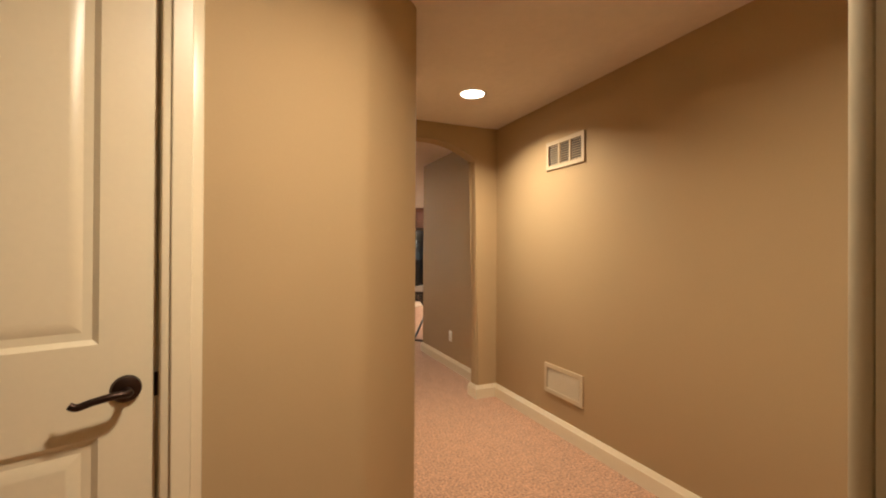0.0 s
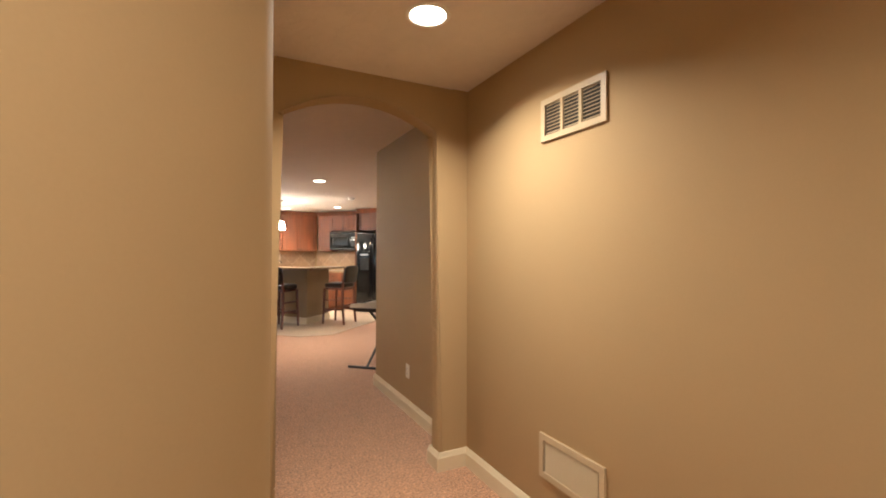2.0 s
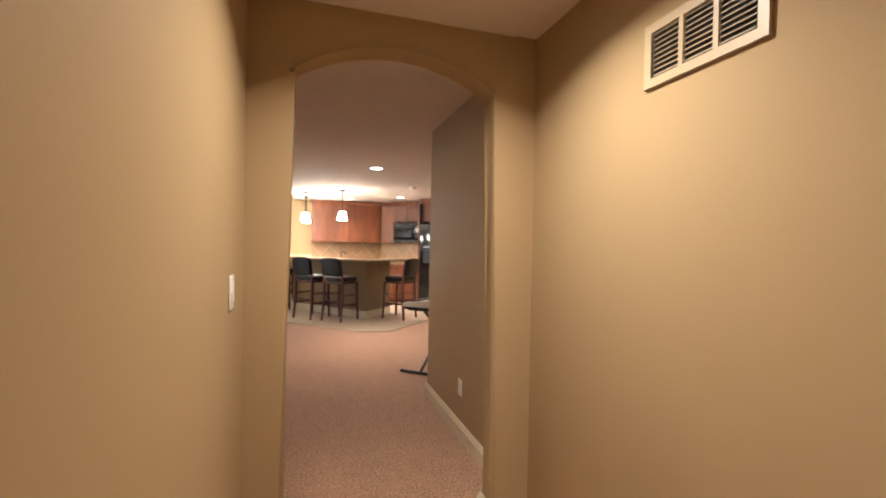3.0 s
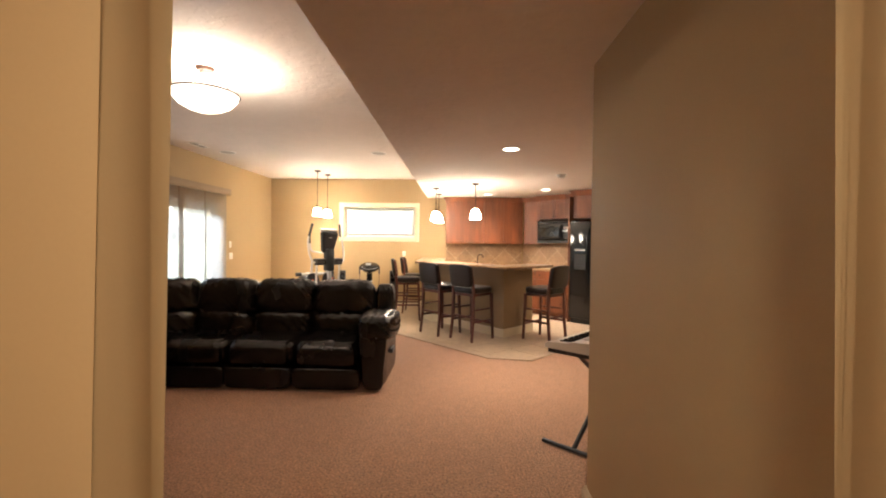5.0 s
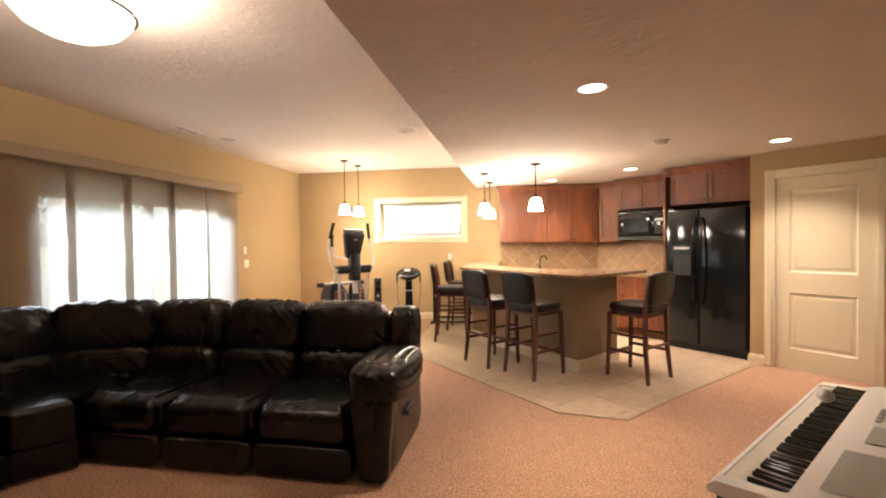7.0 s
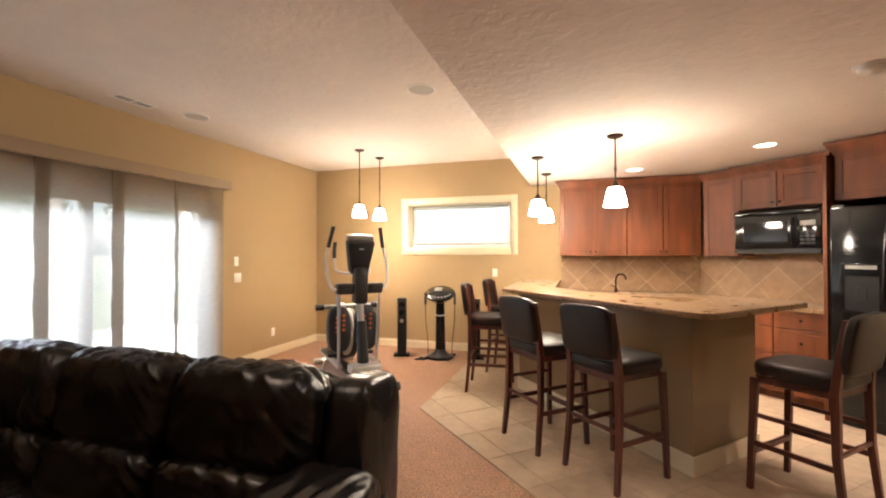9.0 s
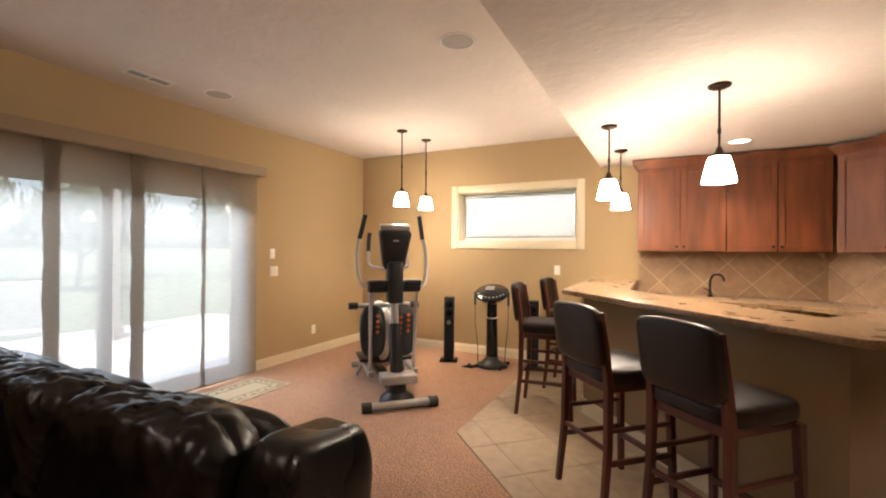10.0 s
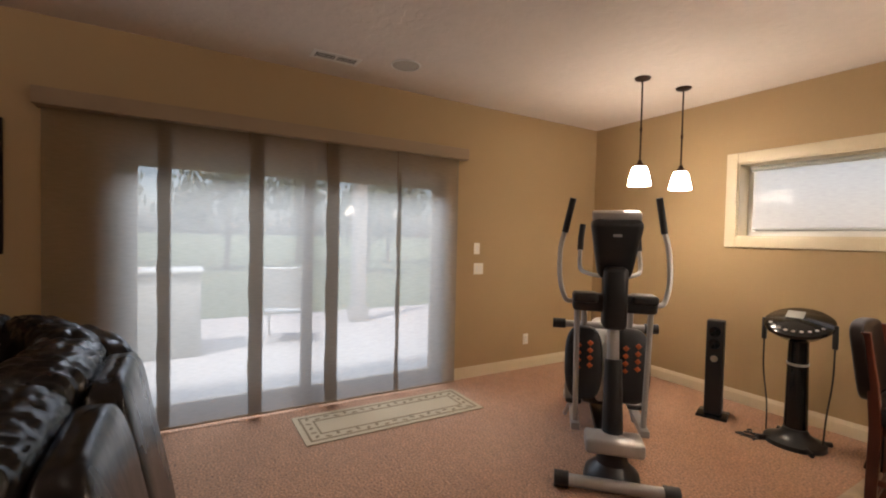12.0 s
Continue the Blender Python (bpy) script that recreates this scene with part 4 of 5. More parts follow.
# ---- bar stools ----
def bar_stool(m):
    ob = thing("bar_stool", m, "dark wood bar stool with brown leather seat and back", "bar stool", "stools round the bar")
    s, sh, bt = 0.21, 0.70, 1.08
    seat = cushion((0.45, 0.44, 0.10), 5.0, 10, 0.002, 8, 1.0, 0.0)
    seat.transform(pose(0, 0.0, sh + 0.025))
    part("seat", seat, STOOL_LEATHER, ob)
    part("seat_rail", boxed(-0.19, -0.19, sh - 0.06, 0.19, 0.19, sh - 0.015, bev=0.004), STOOL_WOOD, ob)

    def leg(pts, w):
        bm = bmesh.new()
        rings = [[bm.verts.new((x + a, y + b, z)) for a, b in ((-h, -h), (h, -h), (h, h), (-h, h))] for (x, y, z), h in zip(pts, w)]
        for p, q in zip(rings, rings[1:]):
            for k in range(4):
                bm.faces.new((p[k], p[(k + 1) % 4], q[(k + 1) % 4], q[k]))
        bm.faces.new(rings[0][::-1])
        bm.faces.new(rings[-1])
        bmesh.ops.bevel(bm, geom=[e for e in bm.edges if abs(e.verts[0].co.z - e.verts[1].co.z) > 0.02], offset=0.003, segments=1, affect="EDGES")
        return bm

    for x in (-1, 1):
        part("leg", leg([(x * s, s + 0.005, 0), (x * 0.195, 0.19, sh - 0.03)], (0.015, 0.02)), STOOL_WOOD, ob)
        part("leg", leg([(x * s, -s - 0.02, 0), (x * 0.2, -0.195, 0.35), (x * 0.195, -0.19, sh - 0.02), (x * 0.19, -0.205, 0.85), (x * 0.185, -0.235, bt - 0.02)], (0.015, 0.018, 0.02, 0.018, 0.015)), STOOL_WOOD, ob)
        part("stretcher", boxed(x * 0.203 - 0.009, -0.2, 0.27, x * 0.203 + 0.009, 0.2, 0.30, bev=0.003), STOOL_WOOD, ob)
        part("stretcher", boxed(x * 0.2 - 0.008, -0.19, 0.44, x * 0.2 + 0.008, 0.19, 0.465, bev=0.003), STOOL_WOOD, ob)
    part("stretcher", boxed(-0.2, 0.187, 0.22, 0.2, 0.209, 0.255, bev=0.003), STOOL_WOOD, ob)
    part("stretcher", boxed(-0.19, -0.206, 0.34, 0.19, -0.188, 0.365, bev=0.003), STOOL_WOOD, ob)
    back = cushion((0.42, 0.055, 0.31), 7.0, 10, 0.0015, 8, 2.0)
    for v in back.verts:
        v.co.y += -0.030 + 0.35 * v.co.x ** 2 * 0.9 - (v.co.z + 0.15) * 0.14
        v.co.z += 0.012 * (1 - (v.co.x / 0.21) ** 2) if v.co.z > 0 else 0
    back.transform(pose(0, -0.205, bt - 0.155))
    part("backrest", back, STOOL_LEATHER, ob)
    return ob


# ---- sofa ----
def pillow(w, d, h, seed, gather=0.012, crease=0.012, cuts=30, ends=4.6, face=2.8):
    """A slack leather cushion about its centre: flat face, pleats gathered along the top seam, creases running out of the corners."""
    bm = bmesh.new()
    bmesh.ops.create_cube(bm, size=2.0)
    bmesh.ops.subdivide_edges(bm, edges=bm.edges[:], cuts=cuts, use_grid_fill=True)
    for v in bm.verts:
        c = v.co.copy()
        c = c / (abs(c.x) ** ends + abs(c.y) ** face + abs(c.z) ** 4.0) ** (1 / 3.9)
        x, z = c.x * w / 2, c.z * h / 2
        lean = 0.75 if x > 0 else -0.75
        across, along = x * 0.8 + z * lean, z * 0.8 - x * lean
        fold = 1 - min(1.0, abs(noise.noise(Vector((across * 21, along * 2.0, seed)))) * 3.0)
        slack = 0.35 + 0.65 * max(abs(c.x), abs(c.z)) ** 2
        pleat = 1 - min(1.0, abs(noise.noise(Vector((x * 26 + z * 5, c.y * 2.0, seed + 7)))) * 2.6)
        top = max(0.0, c.z - 0.35) / 0.65
        soft = noise.noise(Vector((x * 4.5, c.y, z * 4.5 + seed * 1.3)))
        push = crease * fold * slack - gather * pleat * top + 0.007 * soft
        q = Vector((x, c.y * d / 2, z))
        n = Vector((c.x * 0.35, c.y, c.z * 0.6)).normalized()
        v.co = q + n * push
    for f in bm.faces:
        f.smooth = True
    return bm


def sofa():
    ob = thing("sectional_sofa", pose(0, 0, 0), "black leather sectional sofa with puffy seats and headrests", "sofa")
    y0 = 6.87

    def add(name, bm, m, smooth=None):
        bm.transform(m)
        part(name, bm, LEATHER, ob, smooth=smooth)

    def backs(m, w, seed):
        """Head and lumbar cushions of one place about the middle of its back; m faces -y."""
        add("lumbar_cushion", pillow(w - 0.004, 0.28, 0.27, seed, 0.006, 0.016, 24), m @ pose(0, -0.13, 0.50, -8, 0, 0))
        add("back_cushion", pillow(w + 0.016, 0.27, 0.40, seed + 4, 0.013, 0.011), m @ pose(0, -0.055, 0.782, -9, 0, 0))
        add("back_shell", cushion((w + 0.01, 0.13, 0.86), 6, 12, 0.003, 3, seed + 5), m @ pose(0, 0.11, 0.47, -4, 0, 0))
        add("rear_panel", cushion((w + 0.01, 0.13, 0.88), 5, 16, 0.006, 5, seed + 6), m @ pose(0, 0.225, 0.47, 11, 0, 0))

    def seat_unit(m, w, seed):
        """One recliner seat; local x along the front, front at y = 0, back at y = 0.98."""
        add("seat_base", cushion((w - 0.004, 0.84, 0.20), 9, 6, 0.002, 5, seed), m @ pose(w / 2, 0.50, 0.12))
        add("footrest_panel", cushion((w - 0.008, 0.10, 0.20), 7, 10, 0.004, 6, seed + 1), m @ pose(w / 2, 0.055, 0.115))
        add("seat_cushion", pillow(w + 0.004, 0.72, 0.26, seed + 2, 0.003, 0.006, 24, 12.0, 6.0), m @ pose(w / 2, 0.37, 0.325))
        backs(m @ pose(w / 2, 0.80, 0), w, seed + 3)

    def arm(m, seed):
        """A padded arm over a flared front panel; local x across it."""
        panel = cushion((0.24, 0.10, 0.56), 5, 12, 0.002, 5, seed + 2)
        for v in panel.verts:
            v.co.x *= 0.84 + 0.30 * max(0.0, v.co.z + 0.10) / 0.38
        add("arm_body", cushion((0.20, 0.86, 0.50), 8, 8, 0.003, 4, seed), m @ pose(0.12, 0.49, 0.27))
        add("arm_front", panel, m @ pose(0.12, 0.05, 0.30))
        add("arm_pad", pillow(0.35, 0.72, 0.24, seed + 1, 0.004, 0.018, 24), m @ pose(0.135, 0.34, 0.585, -2, 0, 0))

    def wing(m, seed):
        add("back_wing", cushion((0.19, 0.34, 0.86), 5.5, 14, 0.006, 4, seed), m)

    for i in range(3):
        seat_unit(pose(-1.27 + 0.64 * i, y0, 0), 0.64, 3.0 * i + 1)
    arm(pose(0.655, y0, 0), 21)
    part("recline_lever", boxed(0.880, 7.25, 0.28, 0.905, 7.42, 0.32, bev=0.004), BLACK, ob, "black recline lever")
    wing(pose(0.755, 7.735, 0.50, -5, 0, 0), 31)
    # angled corner between the two runs
    bm = prism(bmesh.new(), [(-1.275, 6.88), (-1.275, 7.60), (-1.95, 7.45), (-2.10, 6.575), (-1.325, 6.575), (-1.32, 6.60), (-1.15, 6.80)], 0.21, 0.445)
    bmesh.ops.bevel(bm, geom=[e for e in bm.edges if all(v.co.z > 0.4 for v in e.verts)], offset=0.05, segments=5, profile=0.5, affect="EDGES")
    part("corner_seat", bm, LEATHER, ob, smooth=60)
    bm = prism(bmesh.new(), [(-1.275, 6.90), (-1.275, 7.84), (-1.60, 7.80), (-2.27, 7.0), (-2.27, 6.575), (-1.34, 6.575), (-1.335, 6.61), (-1.16, 6.82)], 0.02, 0.205)
    bmesh.ops.bevel(bm, geom=[e for e in bm.edges if all(v.co.z > 0.15 for v in e.verts)], offset=0.02, segments=3, profile=0.5, affect="EDGES")
    part("corner_base", bm, LEATHER, ob)
    backs(pose(-1.62, 7.52, 0, 0, 0, 24), 0.74, 50)
    backs(pose(-2.06, 6.92, 0, 0, 0, 80), 0.80, 57)
    add("corner_fill", cushion((0.62, 0.40, 0.82), 6, 8, 0.003, 3, 62), pose(-2.04, 7.42, 0.43, 0, 0, 50))
    # west run: front towards +x
    seat_unit(pose(-1.315, 5.955, 0, 0, 0, 90), 0.615, 70)
    arm(pose(-1.315, 5.715, 0, 0, 0, 90), 80)
    seat_unit(pose(-1.315, 5.07, 0, 0, 0, 90), 0.64, 90)
    arm(pose(-1.315, 4.83, 0, 0, 0, 90), 100)
    wing(pose(-2.135, 4.95, 0.51, -7, 0, 90), 104)
    return ob


sofa()

first = bar_stool(pose(2.82, 9.235, 0, 0, 0, 45))
for x, y, rz in ((1.775, 9.215, -45), (1.305, 9.585, -47), (0.665, 10.70, -84), (0.74, 11.45, -92)):
    copy_thing(first, pose(x, y, 0, 0, 0, rz))


# ---- elliptical trainer ----
def tapered(bm, z0, z1, low):
    """Narrows a mesh towards its lower end."""
    for v in bm.verts:
        f = max(0.0, min(1.0, (v.co.z - z0) / (z1 - z0)))
        v.co.x *= low + (1 - low) * min(1.0, f * 1.7)
    return bm


def elliptical():
    """Built with its console end towards -y."""
    ob = thing("elliptical_trainer", pose(-0.455, 10.115, 0, 0, 0, 45), "silver and black elliptical trainer with tall handles", "exercise machine")
    part("front_foot", tubed([(-0.25, 0, 0.045), (0.25, 0, 0.045)], 0.034, 16), SILVER, ob)
    for x in (-1, 1):
        part("foot_cap", tubed([(x * 0.25, 0, 0.045), (x * 0.33, 0, 0.045)], 0.045, 16), BLACK, ob)
    part("mast_base", lathed([(0.16, 0.0), (0.15, 0.05), (0.09, 0.10), (0.07, 0.22)], 24, (0, 0.15, 0.015)), BLACK, ob)
    part("rail_cover", boxed(-0.16, 0.02, 0.20, 0.16, 0.20, 0.285, bev=0.02, seg=3), SILVER, ob, "pale silver frame cover")
    part("mast_sleeve", tubed([(0, 0.16, 0.20), (0, 0.24, 0.70)], 0.062, 16, 0.052), BLACK, ob)
    part("mast", tubed([(0, 0.24, 0.65), (0, 0.31, 1.05)], 0.036, 16), SILVER, ob)
    bm = boxed(-0.245, 0.24, 0.98, 0.245, 0.36, 1.09, bev=0.025, seg=3)
    part("cross_arm", bm, BLACK, ob)
    bm = boxed(-0.07, 0.20, 0.88, 0.07, 0.36, 1.26, bev=0.03, seg=3)
    part("console_neck", bm, BLACK, ob)
    con = part("console", moved(tapered(boxed(-0.15, -0.06, -0.20, 0.15, 0.07, 0.17, bev=0.04, seg=4), -0.20, 0.17, 0.62), pose(0, 0.30, 1.385, 14, 0, 0)), BLACK, ob)
    part("book_rest", moved(boxed(-0.14, -0.02, -0.03, 0.14, 0.07, 0.03, bev=0.012, seg=2), pose(0, 0.27, 1.565, 14, 0, 0)), SILVER, con, "silver reading rack")
    part("badge", moved(boxed(-0.025, -0.065, 0.075, 0.025, -0.0605, 0.09), pose(0, 0.30, 1.385, 14, 0, 0)), SILVER, con)
    for x in (-1, 1):
        h = part("handle", tubed(smooth_line([(x * 0.24, 0.30, 1.03), (x * 0.29, 0.31, 1.05), (x * 0.325, 0.35, 1.18), (x * 0.325, 0.40, 1.36), (x * 0.30, 0.42, 1.48)], 6), 0.016), SILVER, ob)
        part("grip", tubed([(x * 0.30, 0.42, 1.47), (x * 0.255, 0.38, 1.69)], 0.021, 12), BLACK, h, "black foam grip")
        pulse = part("pulse_handle", tubed(smooth_line([(x * 0.05, 0.36, 1.19), (x * 0.14, 0.44, 1.20), (x * 0.19, 0.55, 1.23), (x * 0.19, 0.62, 1.36)], 6), 0.014), SILVER, ob)
        part("grip", tubed([(x * 0.19, 0.62, 1.35), (x * 0.185, 0.64, 1.44), (x * 0.175, 0.645, 1.53)], 0.021, 12), BLACK, pulse, "black pulse grip")
        part("tray", boxed(x * 0.17 - 0.075, 0.22, 1.035, x * 0.17 + 0.075, 0.38, 1.095, bev=0.02, seg=3), BLACK, ob, "black console side tray")
        part("foot_pedal", boxed(x * 0.205 - 0.055, 0.62, 0.262, x * 0.205 + 0.055, 0.98, 0.30, bev=0.012, seg=2), BLACK, ob, "black ribbed foot pedal")
        part("upright", tubed([(x * 0.15, 0.72, 0.28), (x * 0.15, 0.60, 1.02)], 0.020), SILVER, ob)
        part("swing_arm", tubed([(x * 0.215, 0.30, 1.0), (x * 0.205, 0.36, 0.24)], 0.017), SILVER, ob)
        part("link_arm", boxed(x * 0.205 - 0.028, 0.30, 0.21, x * 0.205 + 0.028, 1.20, 0.255, bev=0.008, seg=2), SILVER, ob)
        bm = cushion((0.25, 0.09, 0.50), 3.0, 8, 0.0, 1, 0)
        bm.transform(pose(x * 0.15, 0.56, 0.58, -6, 0, 0))
        pedal = part("drive_cover", bm, BLACK, ob, smooth=None)
        for i in range(2):
            for k in range(6):
                dz = (k - 2.5) * 0.052 + i * 0.02
                bm = lathed([(0.0, 0.007), (0.016, 0.005), (0.021, 0.0)], 4)
                bm.transform(pose(x * 0.15 + (i - 0.5) * 0.075, 0.513 - dz * 0.10, 0.58 + dz, 90, 0, 0))
                part("dot", bm, ORANGE, pedal, "orange rubber dot")
        part("rear_link", tubed([(x * 0.20, 0.85, 0.24), (x * 0.25, 0.95, 0.06)], 0.016), SILVER, ob)
    bm = cushion((0.20, 0.62, 0.62), 2.6, 10, 0.0, 1, 0)
    bm.transform(pose(0, 1.02, 0.50))
    part("wheel_housing", bm, WHITE, ob, "pale grey wheel housing", smooth=None)
    rim = lathed([(0.22, -0.12), (0.30, -0.12), (0.31, 0.0), (0.30, 0.12), (0.22, 0.12)], 36)
    rim.transform(pose(0, 1.05, 0.45, 0, 90, 0))
    part("flywheel", rim, BLACK, ob)
    part("rear_bar", tubed([(-0.27, 0.78, 0.80), (0.27, 0.78, 0.80)], 0.025), SILVER, ob)
    for x in (-1, 1):
        part("bar_cap", tubed([(x * 0.27, 0.78, 0.80), (x * 0.36, 0.78, 0.80)], 0.036), BLACK, ob)
    part("spine", boxed(-0.05, 0.12, 0.05, 0.05, 1.45, 0.11, bev=0.01, seg=2), BLACK, ob)
    part("rear_foot", tubed([(-0.25, 1.45, 0.045), (0.25, 1.45, 0.045)], 0.038, 16), SILVER, ob)
    return ob


elliptical()


def tower(x, y, rz):
    ob = thing("tower_speaker", pose(x, y, 0, 0, 0, rz), "slim black tower speaker standing by the wall", "speaker", "tower speakers")
    part("foot", boxed(-0.11, -0.11, 0.0, 0.11, 0.11, 0.022, bev=0.008, seg=2), BLACK_GLOSS, ob)
    part("cabinet", boxed(-0.062, -0.05, 0.0225, 0.062, 0.07, 0.79, bev=0.012, seg=3), BLACK, ob)
    for z, r in ((0.70, 0.042), (0.60, 0.042), (0.48, 0.026)):
        bm = lathed([(0.0, 0.002), (r * 0.5, 0.001), (r * 0.9, 0.006), (r, 0.006), (r, 0.0)], 20)
        bm.transform(pose(0, -0.0505, z, 90, 0, 0))
        part("driver", bm, BLACK_GLOSS if r > 0.03 else STEEL, ob)
    return ob


tower(-0.806, 11.79, 20)
tower(0.215, 11.90, 10)

# vibration trainer
ob = thing("vibration_trainer", pose(-0.25, 11.80, 0, 0, 0, 10), "black standing fitness console on a pedestal with cables", "exercise machine")
ob.scale = (0.84, 0.84, 1.0)
part("foot", lathed([(0.0, 0.12), (0.085, 0.115), (0.10, 0.08), (0.16, 0.045), (0.215, 0.03), (0.22, 0.002)], 28), BLACK, ob)
for k in range(4):
    a = radians(35 + 90 * k)
    part("foot_pad", tubed([(0.14 * math.cos(a), 0.14 * math.sin(a), 0.022), (0.27 * math.cos(a), 0.27 * math.sin(a), 0.018)], 0.018, 10), BLACK, ob)
part("pedestal", tubed([(0, 0.02, 0.08), (0, 0.0, 0.74)], 0.085, 20, 0.07), BLACK_GLOSS, ob)
part("collar", tubed([(0, 0.004, 0.57), (0, 0.003, 0.585)], 0.078, 20), SILVER, ob)
bm = lathed([(0.0, -0.10), (0.08, -0.095), (0.17, -0.06), (0.235, -0.01), (0.24, 0.015), (0.22, 0.03), (0.0, 0.05)], 36)
bm.transform(pose(0, -0.02, 0.86, 18, 0, 0))
con = part("console", bm, BLACK_GLOSS, ob)
part("display", moved(boxed(-0.09, -0.01, 0.046, 0.03, 0.10, 0.052), pose(0, -0.02, 0.862, 18, 0, 0)), GREY, con, "grey display")
for k in range(9):
    a = radians(-150 + 15 * k)
    part("button", moved(lathed([(0, 0.006), (0.012, 0.004), (0.014, 0)], 10), pose(0, -0.02, 0.862, 18, 0, 0) @ pose(0.20 * math.cos(a), 0.20 * math.sin(a), 0.03)), SILVER, con)
for x in (-1, 1):
    part("strap_hook", boxed(x * 0.235 - 0.018, -0.05, 0.72, x * 0.235 + 0.018, -0.01, 0.88, bev=0.008, seg=2), BLACK, ob)
    part("strap", tubed(smooth_line([(x * 0.235, -0.03, 0.73), (x * 0.23, -0.03, 0.5), (x * 0.20, -0.02, 0.25), (x * 0.19, -0.05, 0.06)], 5), 0.006, 8), BLACK, ob)
random.seed(4)
for k in range(7):
    pts = [(-0.05, 0.05, 0.03)]
    for i in range(5):
        pts.append((pts[-1][0] + random.uniform(-0.16, 0.06), pts[-1][1] + random.uniform(-0.12, 0.08), 0.008))
    part("cable", tubed(smooth_line(pts, 5), 0.006, 6), BLACK, ob, "loose black cable")


# ---- keyboard ----
KB = pose(2.137, 5.83, 0, 0, 0, 48.5)
stand = thing("keyboard_stand", KB, "black folding x-shaped keyboard stand on carpet", "keyboard stand")
for x0, x1, y in ((0.135, 1.10, -0.15), (1.10, 0.135, -0.19)):
    part("leg", tubed([(x0, y, 0.018), (x1, y, 0.655)], 0.016, 10), BLACK, stand)
for x in (0.135, 1.10):
    part("foot_bar", tubed([(x, 0.08, 0.016), (x, -0.42, 0.016)], 0.015, 10), BLACK, stand)
    part("support_bar", tubed([(x, 0.0, 0.667), (x, -0.35, 0.667)], 0.0145, 10), BLACK, stand)
part("pivot", tubed([(0.6175, -0.13, 0.337), (0.6175, -0.21, 0.337)], 0.022, 12), BLACK, stand)

kb = thing("electronic_keyboard", KB @ pose(0, 0, 0.682), "silver-white electronic keyboard resting on a folding stand", "keyboard")
L, DP = 1.28, 0.37


def slab(prof, x0, x1):
    bm = prism(bmesh.new(), prof, x0, x1)
    bm.transform(Matrix(((0, 0, 1, 0), (1, 0, 0, 0), (0, 1, 0, 0), (0, 0, 0, 1))))
    bmesh.ops.recalc_face_normals(bm, faces=bm.faces[:])
    return bm


part("case_bottom", slab([(-0.02, 0.0), (-0.02, 0.028), (-DP + 0.01, 0.028), (-DP + 0.01, 0.0)], 0.012, L - 0.012), BLACK, kb, "black lower case")
end = [(0.0, 0.0285), (0.0, 0.05), (-0.02, 0.068), (-0.16, 0.078), (-0.20, 0.092), (-DP, 0.105), (-DP, 0.0285)]
part("end_cap", slab(end, 0.0, 0.05), WHITE, kb)
part("end_cap", slab(end, L - 0.05, L), WHITE, kb)
part("front_lip", slab([(0.0, 0.0285), (0.0, 0.05), (-0.018, 0.060), (-0.022, 0.0285)], 0.0505, L - 0.0505), WHITE, kb)
part("control_panel", slab([(-0.172, 0.0285), (-0.172, 0.080), (-0.20, 0.092), (-DP, 0.105), (-DP, 0.0285)], 0.0505, L - 0.0505), WHITE, kb)
N = 52
kw = (L - 0.105) / N
wk = mesh_of("white_key", boxed(0.0006, -0.170, 0.03, kw - 0.0006, -0.0235, 0.062, bev=0.001), IVORY)
bk = mesh_of("black_key", boxed(-0.006, -0.170, 0.0625, 0.006, -0.075, 0.076, bev=0.002), BLACK_GLOSS)
for i in range(N):
    k = new("white_key", wk)
    k.parent, k.location = kb, (0.0525 + i * kw, 0, 0)
    if i % 7 not in (1, 4):
        k = new("black_key", bk)
        k.parent, k.location = kb, (0.0525 + (i + 1) * kw, 0, 0)
part("speaker_cover", moved(boxed(0.10, -0.14, 0.0, 0.42, -0.02, 0.004, bev=0.001), pose(0, -0.205, 0.094, -4, 0, 0)), GREY, kb, "grey speaker grille")
part("display", moved(boxed(0.52, -0.12, 0.0, 0.70, -0.05, 0.004, bev=0.001), pose(0, -0.205, 0.094, -4, 0, 0)), GREY, kb, "grey-green display")
for i in range(8):
    part("button", moved(boxed(0.76 + 0.045 * (i % 4), -0.06 - 0.05 * (i // 4), 0.0, 0.79 + 0.045 * (i % 4), -0.045 - 0.05 * (i // 4), 0.006, bev=0.001), pose(0, -0.205, 0.094, -4, 0, 0)), SILVER, kb)
mouse = thing("microphone", KB @ pose(0.88, -0.10, 0.779), "small silver microphone head lying on the keys", "microphone")
part("head", moved(cushion((0.075, 0.055, 0.05), 2.0, 8, 0, 1, 0), pose(0, 0, 0.022)), SILVER, mouse, smooth=None)

# ---- rug ----
rug = thing("door_rug", pose(-2.30, 8.74, 0.0, 0, 0, 90), "beige doormat rug with a patterned border", "rug")
RL, RW = 1.45, 0.50
part("field", boxed(0, -RW, 0.001, RL, 0, 0.009, bev=0.003), RUG, rug)
bm = bmesh.new()
for a, b, c, d in ((0.04, -0.055, RL - 0.04, -0.04), (0.04, -RW + 0.04, RL - 0.04, -RW + 0.055), (0.04, -RW + 0.056, 0.055, -0.056), (RL - 0.055, -RW + 0.056, RL - 0.04, -0.056),
                   (0.13, -0.142, RL - 0.13, -0.13), (0.13, -RW + 0.13, RL - 0.13, -RW + 0.142), (0.13, -RW + 0.143, 0.142, -0.143), (RL - 0.142, -RW + 0.143, RL - 0.13, -0.143)):
    box(bm, a, b, 0.0091, c, d, 0.0105)
part("border", bm, RUG_DARK, rug, "brown woven border")
random.seed(9)
